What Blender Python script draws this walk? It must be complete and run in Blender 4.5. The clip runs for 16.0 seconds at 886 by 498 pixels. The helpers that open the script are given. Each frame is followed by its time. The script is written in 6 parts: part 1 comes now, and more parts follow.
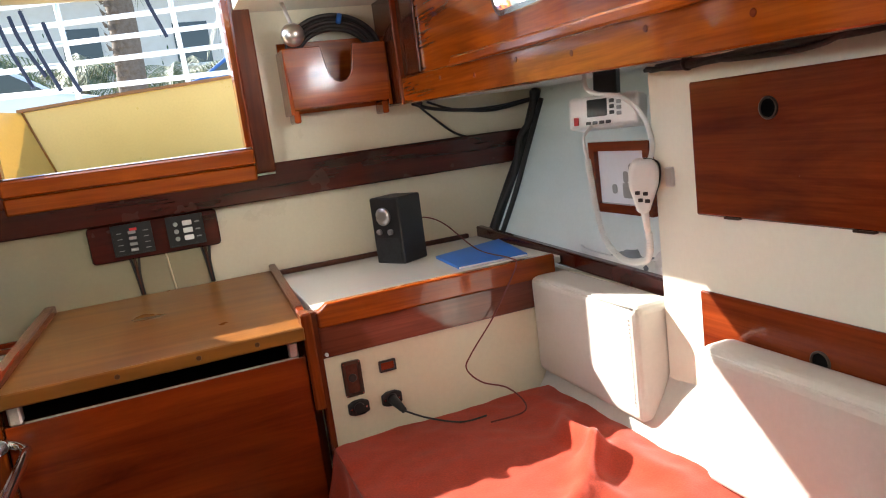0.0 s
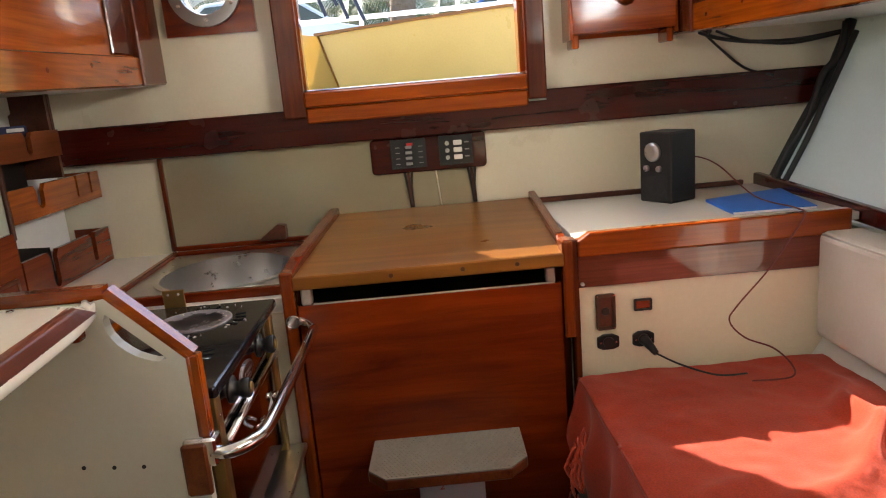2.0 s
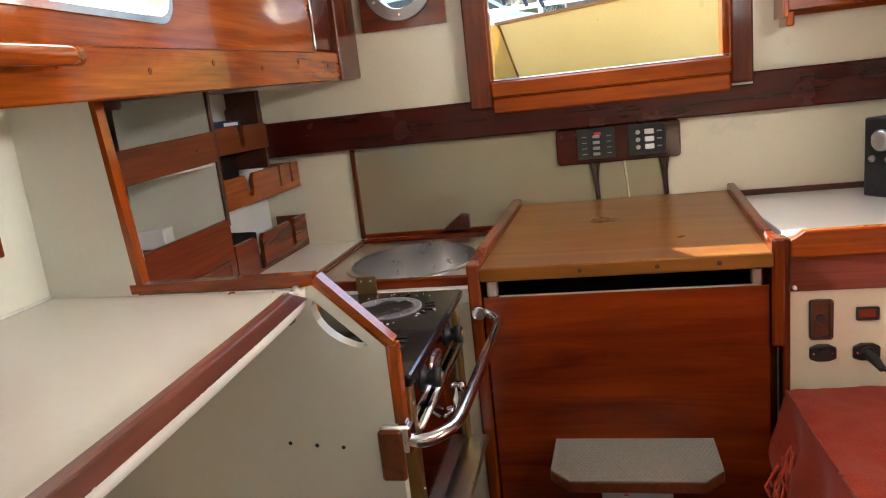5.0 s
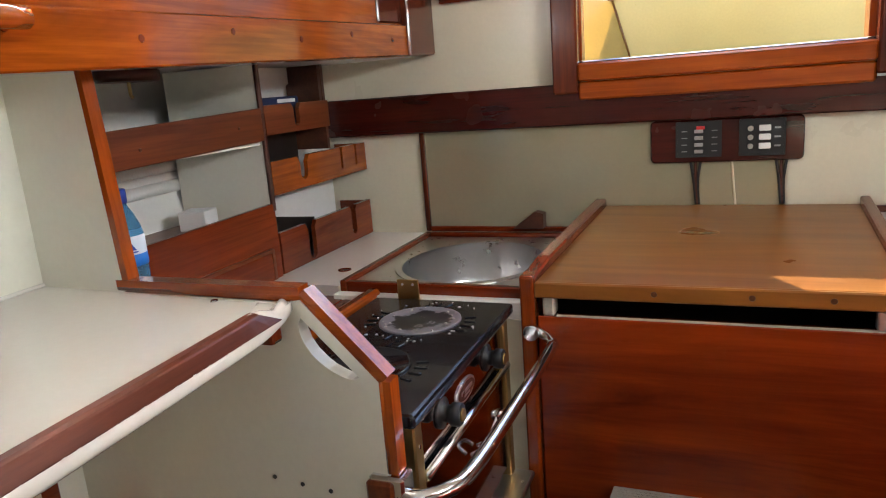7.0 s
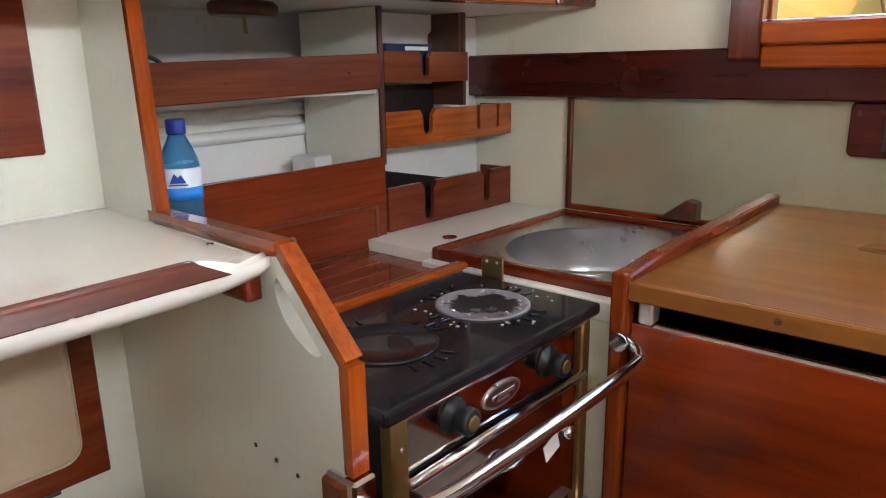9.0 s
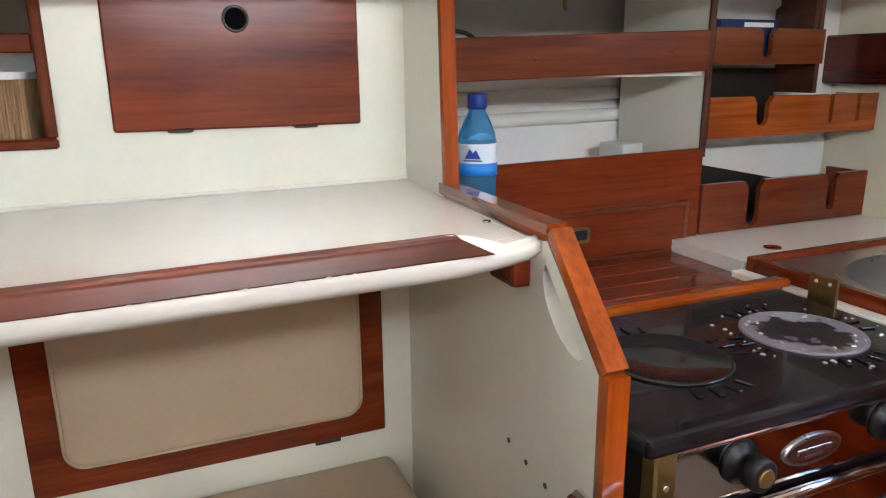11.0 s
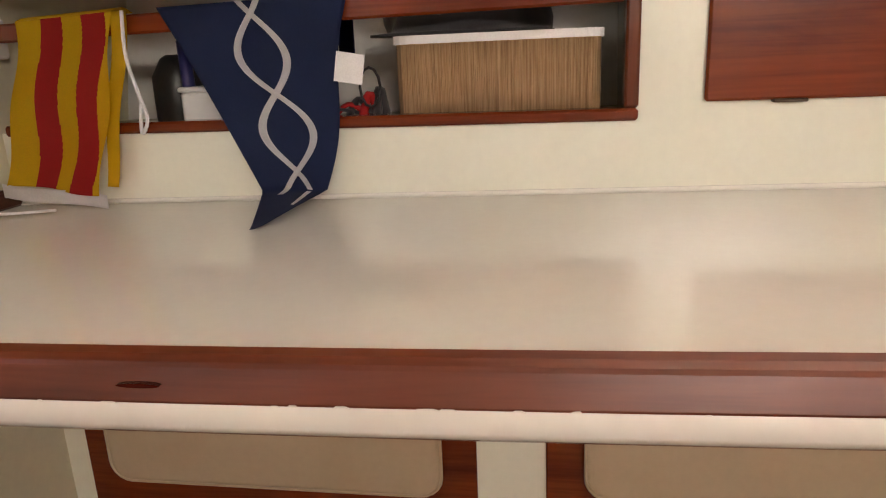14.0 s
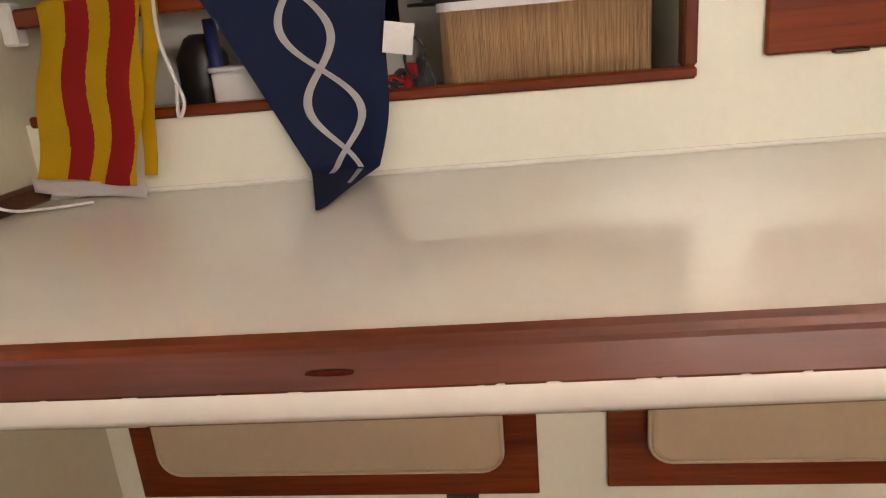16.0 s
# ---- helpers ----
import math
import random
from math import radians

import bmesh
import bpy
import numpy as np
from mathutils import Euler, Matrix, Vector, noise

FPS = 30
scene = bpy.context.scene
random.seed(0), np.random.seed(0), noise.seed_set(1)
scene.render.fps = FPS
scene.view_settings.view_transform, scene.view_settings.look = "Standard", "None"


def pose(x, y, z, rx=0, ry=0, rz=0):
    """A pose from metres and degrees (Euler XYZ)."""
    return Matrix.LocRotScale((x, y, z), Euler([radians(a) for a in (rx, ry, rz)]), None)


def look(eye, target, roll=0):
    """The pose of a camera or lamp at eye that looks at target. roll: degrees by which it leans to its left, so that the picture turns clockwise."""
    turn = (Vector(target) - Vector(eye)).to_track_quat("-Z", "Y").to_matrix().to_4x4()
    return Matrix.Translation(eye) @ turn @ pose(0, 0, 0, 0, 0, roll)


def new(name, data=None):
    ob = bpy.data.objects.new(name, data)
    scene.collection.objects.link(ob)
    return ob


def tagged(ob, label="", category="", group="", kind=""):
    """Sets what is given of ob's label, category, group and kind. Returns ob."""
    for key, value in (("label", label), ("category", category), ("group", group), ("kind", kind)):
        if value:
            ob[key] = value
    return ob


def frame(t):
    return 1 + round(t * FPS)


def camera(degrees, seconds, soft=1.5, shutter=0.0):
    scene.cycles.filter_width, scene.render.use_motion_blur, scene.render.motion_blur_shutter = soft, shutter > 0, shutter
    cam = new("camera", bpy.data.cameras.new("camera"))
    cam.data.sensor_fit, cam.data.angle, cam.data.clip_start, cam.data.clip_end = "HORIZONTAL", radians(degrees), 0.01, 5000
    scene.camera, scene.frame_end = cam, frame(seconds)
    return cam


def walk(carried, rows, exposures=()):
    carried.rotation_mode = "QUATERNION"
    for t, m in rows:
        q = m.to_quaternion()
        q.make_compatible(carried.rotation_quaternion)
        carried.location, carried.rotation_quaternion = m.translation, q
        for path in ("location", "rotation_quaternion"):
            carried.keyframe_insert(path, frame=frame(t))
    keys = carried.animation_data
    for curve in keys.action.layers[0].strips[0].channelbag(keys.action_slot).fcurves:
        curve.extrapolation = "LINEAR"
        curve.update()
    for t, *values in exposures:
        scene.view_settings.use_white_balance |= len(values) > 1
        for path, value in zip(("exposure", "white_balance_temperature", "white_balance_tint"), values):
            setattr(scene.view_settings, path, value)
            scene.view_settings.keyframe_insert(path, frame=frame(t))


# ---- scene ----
cam = camera(64.9, 16.0, soft=1.1)
PATH = [
    (0, (-0.257, -0.029, 1.402), (0.452, 1.807, 1.048), -7.5),
    (0.5, (-0.283, -0.025, 1.376), (0.307, 1.846, 0.986), -5.1),
    (1, (-0.315, -0.009, 1.38), (0.06, 1.919, 0.999), -4.9),
    (1.5, (-0.314, -0.015, 1.371), (-0.14, 1.93, 0.939), -4.3),
    (2, (-0.329, -0.002, 1.368), (-0.284, 1.949, 0.927), -4.9),
    (2.5, (-0.349, 0.006, 1.371), (-0.401, 1.955, 0.925), -6.0),
    (3, (-0.364, -0.004, 1.369), (-0.527, 1.939, 0.925), -6.5),
    (3.5, (-0.374, -0.012, 1.372), (-0.605, 1.927, 0.937), -6.1),
    (4, (-0.393, -0.01, 1.377), (-0.737, 1.911, 0.938), -6.1),
    (4.2, (-0.397, -0.013, 1.378), (-0.787, 1.903, 0.958), -6.6),
    (6.5, (-0.332, 0.218, 1.365), (-0.832, 2.097, 0.896), -5.0),
    (7, (-0.306, 0.281, 1.368), (-1.044, 2.084, 0.913), -4.4),
    (7.5, (-0.238, 0.379, 1.38), (-1.224, 2.062, 0.938), -2.6),
    (8, (-0.211, 0.471, 1.342), (-1.39, 1.991, 0.795), -1.2),
    (8.2, (-0.199, 0.49, 1.33), (-1.349, 2.035, 0.788), -1.9),
    (10.3, (-0.145, 0.671, 1.294), (-1.761, 1.741, 0.799), 0.9),
    (10.5, (-0.174, 0.674, 1.284), (-1.824, 1.666, 0.743), 0.1),
    (11, (-0.214, 0.658, 1.282), (-2.0, 1.404, 0.778), -0.5),
    (11.5, (-0.292, 0.634, 1.272), (-2.132, 1.2, 0.734), -0.6),
    (12, (-0.356, 0.620, 1.273), (-2.249, 0.988, 0.743), -1.9),
    (12.5, (-0.389, 0.612, 1.266), (-2.319, 0.758, 0.759), -3.2),
    (13, (-0.432, 0.544, 1.259), (-2.364, 0.561, 0.742), -2.6),
    (13.5, (-0.47, 0.486, 1.254), (-2.403, 0.447, 0.742), -2.3),
    (14, (-0.501, 0.444, 1.256), (-2.404, 0.138, 0.722), -2.4),
    (14.5, (-0.511, 0.371, 1.26), (-2.407, 0.022, 0.728), -4.0),
    (15, (-0.524, 0.352, 1.276), (-2.438, 0.009, 0.81), -4.2),
    (15.5, (-0.521, 0.341, 1.278), (-2.444, 0.034, 0.822), -3.2),
    (16, (-0.505, 0.34, 1.253), (-2.398, 0.11, 0.651), -5.0),
]
EXPOSURES = [(0.0, 1.95, 6350, 9), (1.5, 1.85, 6700, 10), (3.0, 2.14, 6850, 11), (4.2, 2.12, 6700, 11), (7.0, 2.12, 6000, 9), (10.5, 2.40, 5700, 7), (11.5, 2.32, 5900, 8), (13.0, 2.04, 7100, 15), (16.0, 2.14, 7350, 17)]
walk(cam, [(t, look(eye, target, roll)) for t, eye, target, roll in PATH], exposures=EXPOSURES)

# ---- light ----
SUN_DIR = Vector((-0.56, 0.74, 0.655)).normalized()
world = bpy.data.worlds.new("sky")
world.use_nodes = True
scene.world = world
wn = world.node_tree.nodes
sky = wn.new("ShaderNodeTexSky")
sky.sky_type = "NISHITA"
sky.sun_disc = False
sky.sun_elevation = math.asin(SUN_DIR.z)
sky.sun_rotation = math.atan2(SUN_DIR.x, SUN_DIR.y)
world.node_tree.links.new(sky.outputs[0], wn["Background"].inputs[0])
wn["Background"].inputs[1].default_value = 0.15
sun = new("sun", bpy.data.lights.new("sun", "SUN"))
sun.data.energy, sun.data.angle, sun.data.color = 5.0, radians(0.5), (1.0, 0.95, 0.86)
sun.rotation_euler = SUN_DIR.to_track_quat("Z", "Y").to_euler()


def sky_lamp(name, place, size, turn, power):
    """Area lamp that stands for skylight at an opening, real or added."""
    lamp = new(name, bpy.data.lights.new(name, "AREA"))
    lamp.data.shape, lamp.data.size, lamp.data.size_y = "RECTANGLE", size[0], size[1]
    lamp.data.energy, lamp.data.color = power, (1.0, 0.97, 0.93)
    lamp.location = place
    lamp.rotation_euler = [radians(a) for a in turn]
    return lamp


# Added fill lamp above an unseen opening in the cabin top.
sky_lamp("added_fore_fill", (-0.31, -0.85, 1.86), (0.56, 0.56), (0, 0, 0), 0.14)
# Made larger than the left window, so it also holds back direct sun.
sky_lamp("window_skylight_left", (-1.135, 0.83, 1.64), (0.20, 0.88), (0, -90, 0), 2.1)
sky_lamp("window_skylight_right", (0.535, 1.0, 1.68), (0.14, 0.74), (0, 90, 0), 2.5)
# Added fill lamp at an unseen forward window.
sky_lamp("added_right_forward_fill", (0.535, -0.34, 1.68), (0.14, 0.70), (0, 90, 0), 0.5)
sky_lamp("companionway_hatch_skylight", (-0.31, 2.10, 1.92), (0.60, 0.32), (-18, 0, 0), 0.4)


# ---- materials ----
def nodes_of(name):
    m = bpy.data.materials.new(name)
    m.use_nodes = True
    return m, m.node_tree.nodes, m.node_tree.links, m.node_tree.nodes["Principled BSDF"]


def coords(n, l, scale, rot=(0, 0, 0)):
    c, mp = n.new("ShaderNodeTexCoord"), n.new("ShaderNodeMapping")
    mp.inputs["Scale"].default_value = scale
    mp.inputs["Rotation"].default_value = rot
    l.new(c.outputs["Object"], mp.inputs[0])
    return mp.outputs[0]


def noise_node(n, l, vec, scale, detail=4, rough=0.55, dist=0.0):
    t = n.new("ShaderNodeTexNoise")
    t.inputs["Scale"].default_value = scale
    t.inputs["Detail"].default_value = detail
    t.inputs["Roughness"].default_value = rough
    t.inputs["Distortion"].default_value = dist
    l.new(vec, t.inputs["Vector"])
    return t.outputs["Fac"]


def ramp(n, l, fac, stops):
    r = n.new("ShaderNodeValToRGB")
    while len(r.color_ramp.elements) < len(stops):
        r.color_ramp.elements.new(0.5)
    for e, (p, c) in zip(r.color_ramp.elements, stops):
        e.position, e.color = p, (*c, 1)
    l.new(fac, r.inputs[0])
    return r.outputs[0]


def blend(n, l, fac, a, b, how="MIX"):
    x = n.new("ShaderNodeMix")
    x.data_type, x.blend_type = "RGBA", how
    for sock, val in ((x.inputs[0], fac), (x.inputs[6], a), (x.inputs[7], b)):
        if isinstance(val, (int, float)):
            sock.default_value = val
        elif isinstance(val, tuple):
            sock.default_value = (*val, 1)
        else:
            l.new(val, sock)
    return x.outputs[2]


def bump(n, l, p, height, strength, distance=0.01):
    b = n.new("ShaderNodeBump")
    b.inputs["Strength"].default_value = strength
    b.inputs["Distance"].default_value = distance
    l.new(height, b.inputs["Height"])
    l.new(b.outputs[0], p.inputs["Normal"])


def wood(name, dark, light, axis="y", rough=0.22, coat=0.6, fine=1.0):
    """Varnished wood with its grain along one axis."""
    m, n, l, p = nodes_of(name)
    s = {"x": (1.0, 9, 9), "y": (9, 1.0, 9), "z": (9, 9, 1.0)}[axis]
    v = coords(n, l, s)
    broad = noise_node(n, l, v, 1.7, 5, 0.6, 0.8)
    s2 = {"x": (4, 150, 150), "y": (150, 4, 150), "z": (150, 150, 4)}[axis]
    pores = noise_node(n, l, coords(n, l, s2), 1.0, 3, 0.6)
    blotch = noise_node(n, l, coords(n, l, (1, 1, 1)), 3.5, 3, 0.5)
    mid = tuple((a + b) / 2 for a, b in zip(dark, light))
    col = ramp(n, l, broad, [(0.28, dark), (0.5, mid), (0.72, light)])
    pore_col = ramp(n, l, pores, [(0.32, (0.6, 0.54, 0.52)), (0.58, (1, 1, 1))])
    col = blend(n, l, 0.55 * fine, col, pore_col, "MULTIPLY")
    col = blend(n, l, 0.16, col, ramp(n, l, blotch, [(0.3, (0.55, 0.5, 0.48)), (0.65, (1.1, 1.08, 1.05))]), "MULTIPLY")
    l.new(col, p.inputs["Base Color"])
    wear = noise_node(n, l, coords(n, l, (1, 1, 1)), 7, 3, 0.5)
    r = n.new("ShaderNodeMapRange")
    r.inputs[3].default_value, r.inputs[4].default_value = rough * 0.75, rough * 1.3
    l.new(wear, r.inputs[0])
    l.new(r.outputs[0], p.inputs["Roughness"])
    p.inputs["Coat Weight"].default_value = coat * 0.85
    p.inputs["Coat Roughness"].default_value = 0.06
    p.inputs["Specular IOR Level"].default_value = 0.3
    bump(n, l, p, blend(n, l, 0.6, pores, wear), 0.03, 0.002)
    return m


def paint(name, col, rough=0.35, var=0.10, relief=0.08, coat=0.0, metal=0.0, dirt=(0.8, 0.72, 0.6), scale=2.5):
    """Plain coated or moulded surface with faint stains and orange peel."""
    m, n, l, p = nodes_of(name)
    v = coords(n, l, (1, 1, 1))
    stain = noise_node(n, l, v, scale, 6, 0.62, 0.3)
    grain = noise_node(n, l, v, 90, 3, 0.6)
    c = blend(n, l, ramp(n, l, stain, [(0.42, (0, 0, 0)), (0.75, (var * 3,) * 3)]), col, tuple(a * b for a, b in zip(col, dirt)))
    c = blend(n, l, var, c, ramp(n, l, grain, [(0.3, (0.6, 0.6, 0.6)), (0.7, (1.25, 1.25, 1.25))]), "MULTIPLY")
    l.new(c, p.inputs["Base Color"])
    p.inputs["Metallic"].default_value = metal
    r = n.new("ShaderNodeMapRange")
    r.inputs[3].default_value, r.inputs[4].default_value = rough * 0.75, min(1, rough * 1.35)
    l.new(stain, r.inputs[0])
    l.new(r.outputs[0], p.inputs["Roughness"])
    p.inputs["Coat Weight"].default_value = coat
    bump(n, l, p, blend(n, l, 0.5, grain, stain), relief, 0.004)
    return m


def fabric(name, col, weave=420.0, rough=0.9, soft=14.0, fuzz=0.25, speck=0.12):
    m, n, l, p = nodes_of(name)
    v = coords(n, l, (1, 1, 1))
    wv = noise_node(n, l, v, weave, 2, 0.5)
    big = noise_node(n, l, v, soft, 4, 0.6)
    c = blend(n, l, speck, col, ramp(n, l, wv, [(0.3, (0.55, 0.55, 0.55)), (0.7, (1.3, 1.3, 1.3))]), "MULTIPLY")
    c = blend(n, l, 0.3, c, ramp(n, l, big, [(0.3, (0.7, 0.68, 0.66)), (0.7, (1.15, 1.15, 1.15))]), "MULTIPLY")
    l.new(c, p.inputs["Base Color"])
    p.inputs["Roughness"].default_value = rough
    p.inputs["Sheen Weight"].default_value = fuzz
    bump(n, l, p, wv, 0.15, 0.002)
    return m


def metal(name, col, rough=0.15, smudge=0.12):
    m, n, l, p = nodes_of(name)
    v = coords(n, l, (1, 1, 1))
    a = noise_node(n, l, v, 22, 5, 0.65)
    l.new(blend(n, l, a, col, tuple(c * 0.8 for c in col)), p.inputs["Base Color"])
    p.inputs["Metallic"].default_value = 1
    r = n.new("ShaderNodeMapRange")
    r.inputs[3].default_value, r.inputs[4].default_value = rough, rough + smudge
    l.new(a, r.inputs[0])
    l.new(r.outputs[0], p.inputs["Roughness"])
    return m


def glass(name, col=(1, 1, 1), rough=0.0):
    m, n, l, p = nodes_of(name)
    p.inputs["Base Color"].default_value = (*col, 1)
    p.inputs["Transmission Weight"].default_value = 1
    p.inputs["Roughness"].default_value = rough
    p.inputs["IOR"].default_value = 1.35
    return m


CREAM = paint("cream_gloss_paint", (0.74, 0.69, 0.53), 0.28, 0.07, 0.05, dirt=(0.85, 0.78, 0.66))
PALE = paint("pale_cream_paint", (0.79, 0.775, 0.66), 0.2, 0.05, 0.05, dirt=(0.88, 0.84, 0.72))
WHITE = paint("white_hull_paint", (0.84, 0.83, 0.79), 0.3, 0.06, 0.12)
LAMINATE = paint("white_laminate", (0.78, 0.75, 0.68), 0.08, 0.04, 0.012, dirt=(0.9, 0.86, 0.78))
BEAM = wood("dark_mahogany", (0.030, 0.003, 0.002), (0.090, 0.009, 0.004), "x", 0.25)
MAHOG_X = wood("mahogany_grain_across", (0.085, 0.0085, 0.0015), (0.27, 0.035, 0.004), "x", 0.18, 0.6, 0.4)
MAHOG_Y = wood("mahogany_grain_along", (0.09, 0.011, 0.003), (0.25, 0.042, 0.009), "y", 0.24, 0.5)
MAHOG_Z = wood("mahogany_grain_upright", (0.06, 0.009, 0.003), (0.17, 0.032, 0.008), "z", 0.22, 0.6)
AMBER_Y = wood("amber_varnish_along", (0.17, 0.026, 0.002), (0.46, 0.100, 0.007), "y", 0.14, 0.9)
AMBER_Z = wood("amber_varnish_upright", (0.20, 0.031, 0.002), (0.44, 0.086, 0.007), "z", 0.16, 0.9)
AMBER_X = wood("amber_varnish_across", (0.20, 0.031, 0.002), (0.44, 0.086, 0.007), "x", 0.16, 0.9)
TEAK = wood("worn_teak", (0.15, 0.050, 0.008), (0.27, 0.104, 0.017), "x", 0.30, 0.2, 0.12)
REDWOOD = wood("red_varnish_upright", (0.13, 0.018, 0.002), (0.29, 0.052, 0.006), "z", 0.16, 0.8)
INLAY = wood("matt_mahogany_inlay", (0.055, 0.010, 0.004), (0.18, 0.043, 0.016), "y", 0.36, 0.15)
BROWN_Y = wood("brown_shelf_wood", (0.09, 0.018, 0.005), (0.22, 0.055, 0.014), "y", 0.3, 0.4)
DARKBROWN = wood("dark_brown_wood", (0.06, 0.02, 0.012), (0.12, 0.04, 0.02), "y", 0.35, 0.3)
# Matt near-black that paints in the shade of hollows.
HOLLOW_SHADE = paint("painted_hollow_shade", (0.002, 0.002, 0.002), 0.95, 0.05, 0.0)
HOLLOW_SHADE.node_tree.nodes["Principled BSDF"].inputs["Specular IOR Level"].default_value = 0.05
# Near-black puts the racks' inner shade into the boards' colour.
RACK_DARK = paint("rack_inner_dark", (0.012, 0.008, 0.006), 0.5, 0.1, 0.1)
BLACK = paint("black_plastic", (0.014, 0.014, 0.015), 0.4, 0.1, 0.1)
CABLE = paint("black_cable", (0.018, 0.017, 0.017), 0.5, 0.1, 0.1)
ENAMEL = paint("black_enamel", (0.012, 0.012, 0.015), 0.16, 0.1, 0.05, 0.4)
CHROME = metal("chrome", (0.82, 0.83, 0.85), 0.06, 0.10)
STEEL = metal("brushed_steel", (0.72, 0.71, 0.70), 0.22, 0.15)
BRONZE = metal("dark_bronze", (0.10, 0.075, 0.06), 0.35, 0.2)
BRASS = metal("tarnished_brass", (0.52, 0.35, 0.13), 0.25, 0.25)
RED = fabric("red_fleece", (0.62, 0.068, 0.025), 260, 0.95, 20, 0.25, 0.35)
BEIGE = paint("beige_vinyl", (0.50, 0.39, 0.27), 0.45, 0.08, 0.15, scale=5)
GREYV = paint("pale_grey_vinyl", (0.60, 0.56, 0.51), 0.4, 0.08, 0.15, scale=5)
NAVY = fabric("navy_bunting", (0.010, 0.022, 0.085), 600, 0.8, 10, 0.03)
YELLOW = fabric("yellow_bunting", (0.74, 0.45, 0.006), 600, 0.8, 10, 0.03)
REDF = fabric("red_bunting", (0.46, 0.010, 0.010), 600, 0.8, 10, 0.03)
WHITEF = fabric("white_cotton", (0.80, 0.78, 0.78), 500, 0.85, 10)
DARKF = fabric("charcoal_felt", (0.030, 0.028, 0.032), 500, 0.9, 9)
DENIM = fabric("blue_grey_cloth", (0.16, 0.18, 0.21), 380, 0.9, 30)
WHITEP = paint("white_plastic", (0.80, 0.80, 0.78), 0.3, 0.04, 0.03)
GREYP = paint("grey_plastic", (0.33, 0.33, 0.33), 0.4, 0.05, 0.05)
BLUEP = paint("blue_card", (0.02, 0.16, 0.62), 0.5, 0.05, 0.05)
REDP = paint("red_print", (0.6, 0.03, 0.03), 0.5, 0.05, 0.02)
SCREEN = paint("dark_screen", (0.02, 0.028, 0.03), 0.1, 0.03, 0.0)
YELLOWP = paint("yellow_deck_paint", (0.60, 0.42, 0.13), 0.28, 0.10, 0.05)
PAPER = paint("drawing_paper", (0.78, 0.79, 0.84), 0.7, 0.05, 0.02)
GRID = paint("tread_rubber", (0.28, 0.255, 0.23), 0.8, 0.2, 0.3)
TINTED = paint("olive_tinted_panel", (0.50, 0.46, 0.31), 0.07, 0.05, 0.01, 0.6, 0.45)
PANE = glass("clear_pane")
BOTTLE = glass("blue_bottle_plastic", (0.16, 0.55, 0.95), 0.04)
BOTTLE.node_tree.nodes["Principled BSDF"].inputs["Transmission Weight"].default_value = 0.8


# ---- mesh helpers ----
def part(name, bm, material, parent=None, label=""):
    me = bpy.data.meshes.new(name)
    bm.normal_update()
    bm.to_mesh(me)
    bm.free()
    for mm in material if isinstance(material, (list, tuple)) else [material]:
        me.materials.append(mm)
    ob = new(name, me)
    if parent is not None:
        ob.parent = parent
        if parent.type == "EMPTY":
            ob.location = -parent.location
    if label:
        ob["label"] = label
    return ob


def thing(name, base, label, category, group="", kind=""):
    e = new(name)
    e.empty_display_size = 0.05
    e.location = base
    return tagged(e, label, category, group, kind)


def bx(bm, x0, x1, y0, y1, z0, z1, bev=0.0, seg=1):
    vs = [bm.verts.new((x, y, z)) for x in (x0, x1) for y in (y0, y1) for z in (z0, z1)]
    fs = [bm.faces.new([vs[i] for i in q]) for q in ((0, 1, 3, 2), (4, 6, 7, 5), (0, 4, 5, 1), (2, 3, 7, 6), (0, 2, 6, 4), (1, 5, 7, 3))]
    if bev > 0:
        es = list({e for f in fs for e in f.edges})
        bmesh.ops.bevel(bm, geom=es, offset=bev, segments=seg, profile=0.5, affect="EDGES")
    return bm


def box(*a, **k):
    return bx(bmesh.new(), *a, **k)


def prism(pts, axis, a, b, bev=0.0, bm=None, seg=1):
    """Extrudes a polygon, given in the two other axes, along an axis from a to b."""
    bm = bm or bmesh.new()
    order = {"x": lambda u, v, w: (w, u, v), "y": lambda u, v, w: (u, w, v), "z": lambda u, v, w: (u, v, w)}[axis]
    lo = [bm.verts.new(order(u, v, a)) for u, v in pts]
    hi = [bm.verts.new(order(u, v, b)) for u, v in pts]
    fs = [bm.faces.new(lo[::-1]), bm.faces.new(hi)]
    for i in range(len(pts)):
        j = (i + 1) % len(pts)
        fs.append(bm.faces.new((lo[i], lo[j], hi[j], hi[i])))
    bmesh.ops.recalc_face_normals(bm, faces=fs)
    if bev > 0:
        es = list({e for f in fs for e in f.edges})
        bmesh.ops.bevel(bm, geom=es, offset=bev, segments=seg, profile=0.5, affect="EDGES")
    return bm


def smooth_path(pts, n=6):
    """Points of a smooth curve through pts."""
    P = [Vector(p) for p in pts]
    out = []
    for i in range(len(P) - 1):
        p0, p1, p2, p3 = P[max(i - 1, 0)], P[i], P[i + 1], P[min(i + 2, len(P) - 1)]
        for k in range(n):
            t = k / n
            out.append(0.5 * ((2 * p1) + (p2 - p0) * t + (2 * p0 - 5 * p1 + 4 * p2 - p3) * t * t + (3 * p1 - p0 - 3 * p2 + p3) * t ** 3))
    out.append(P[-1])
    return out


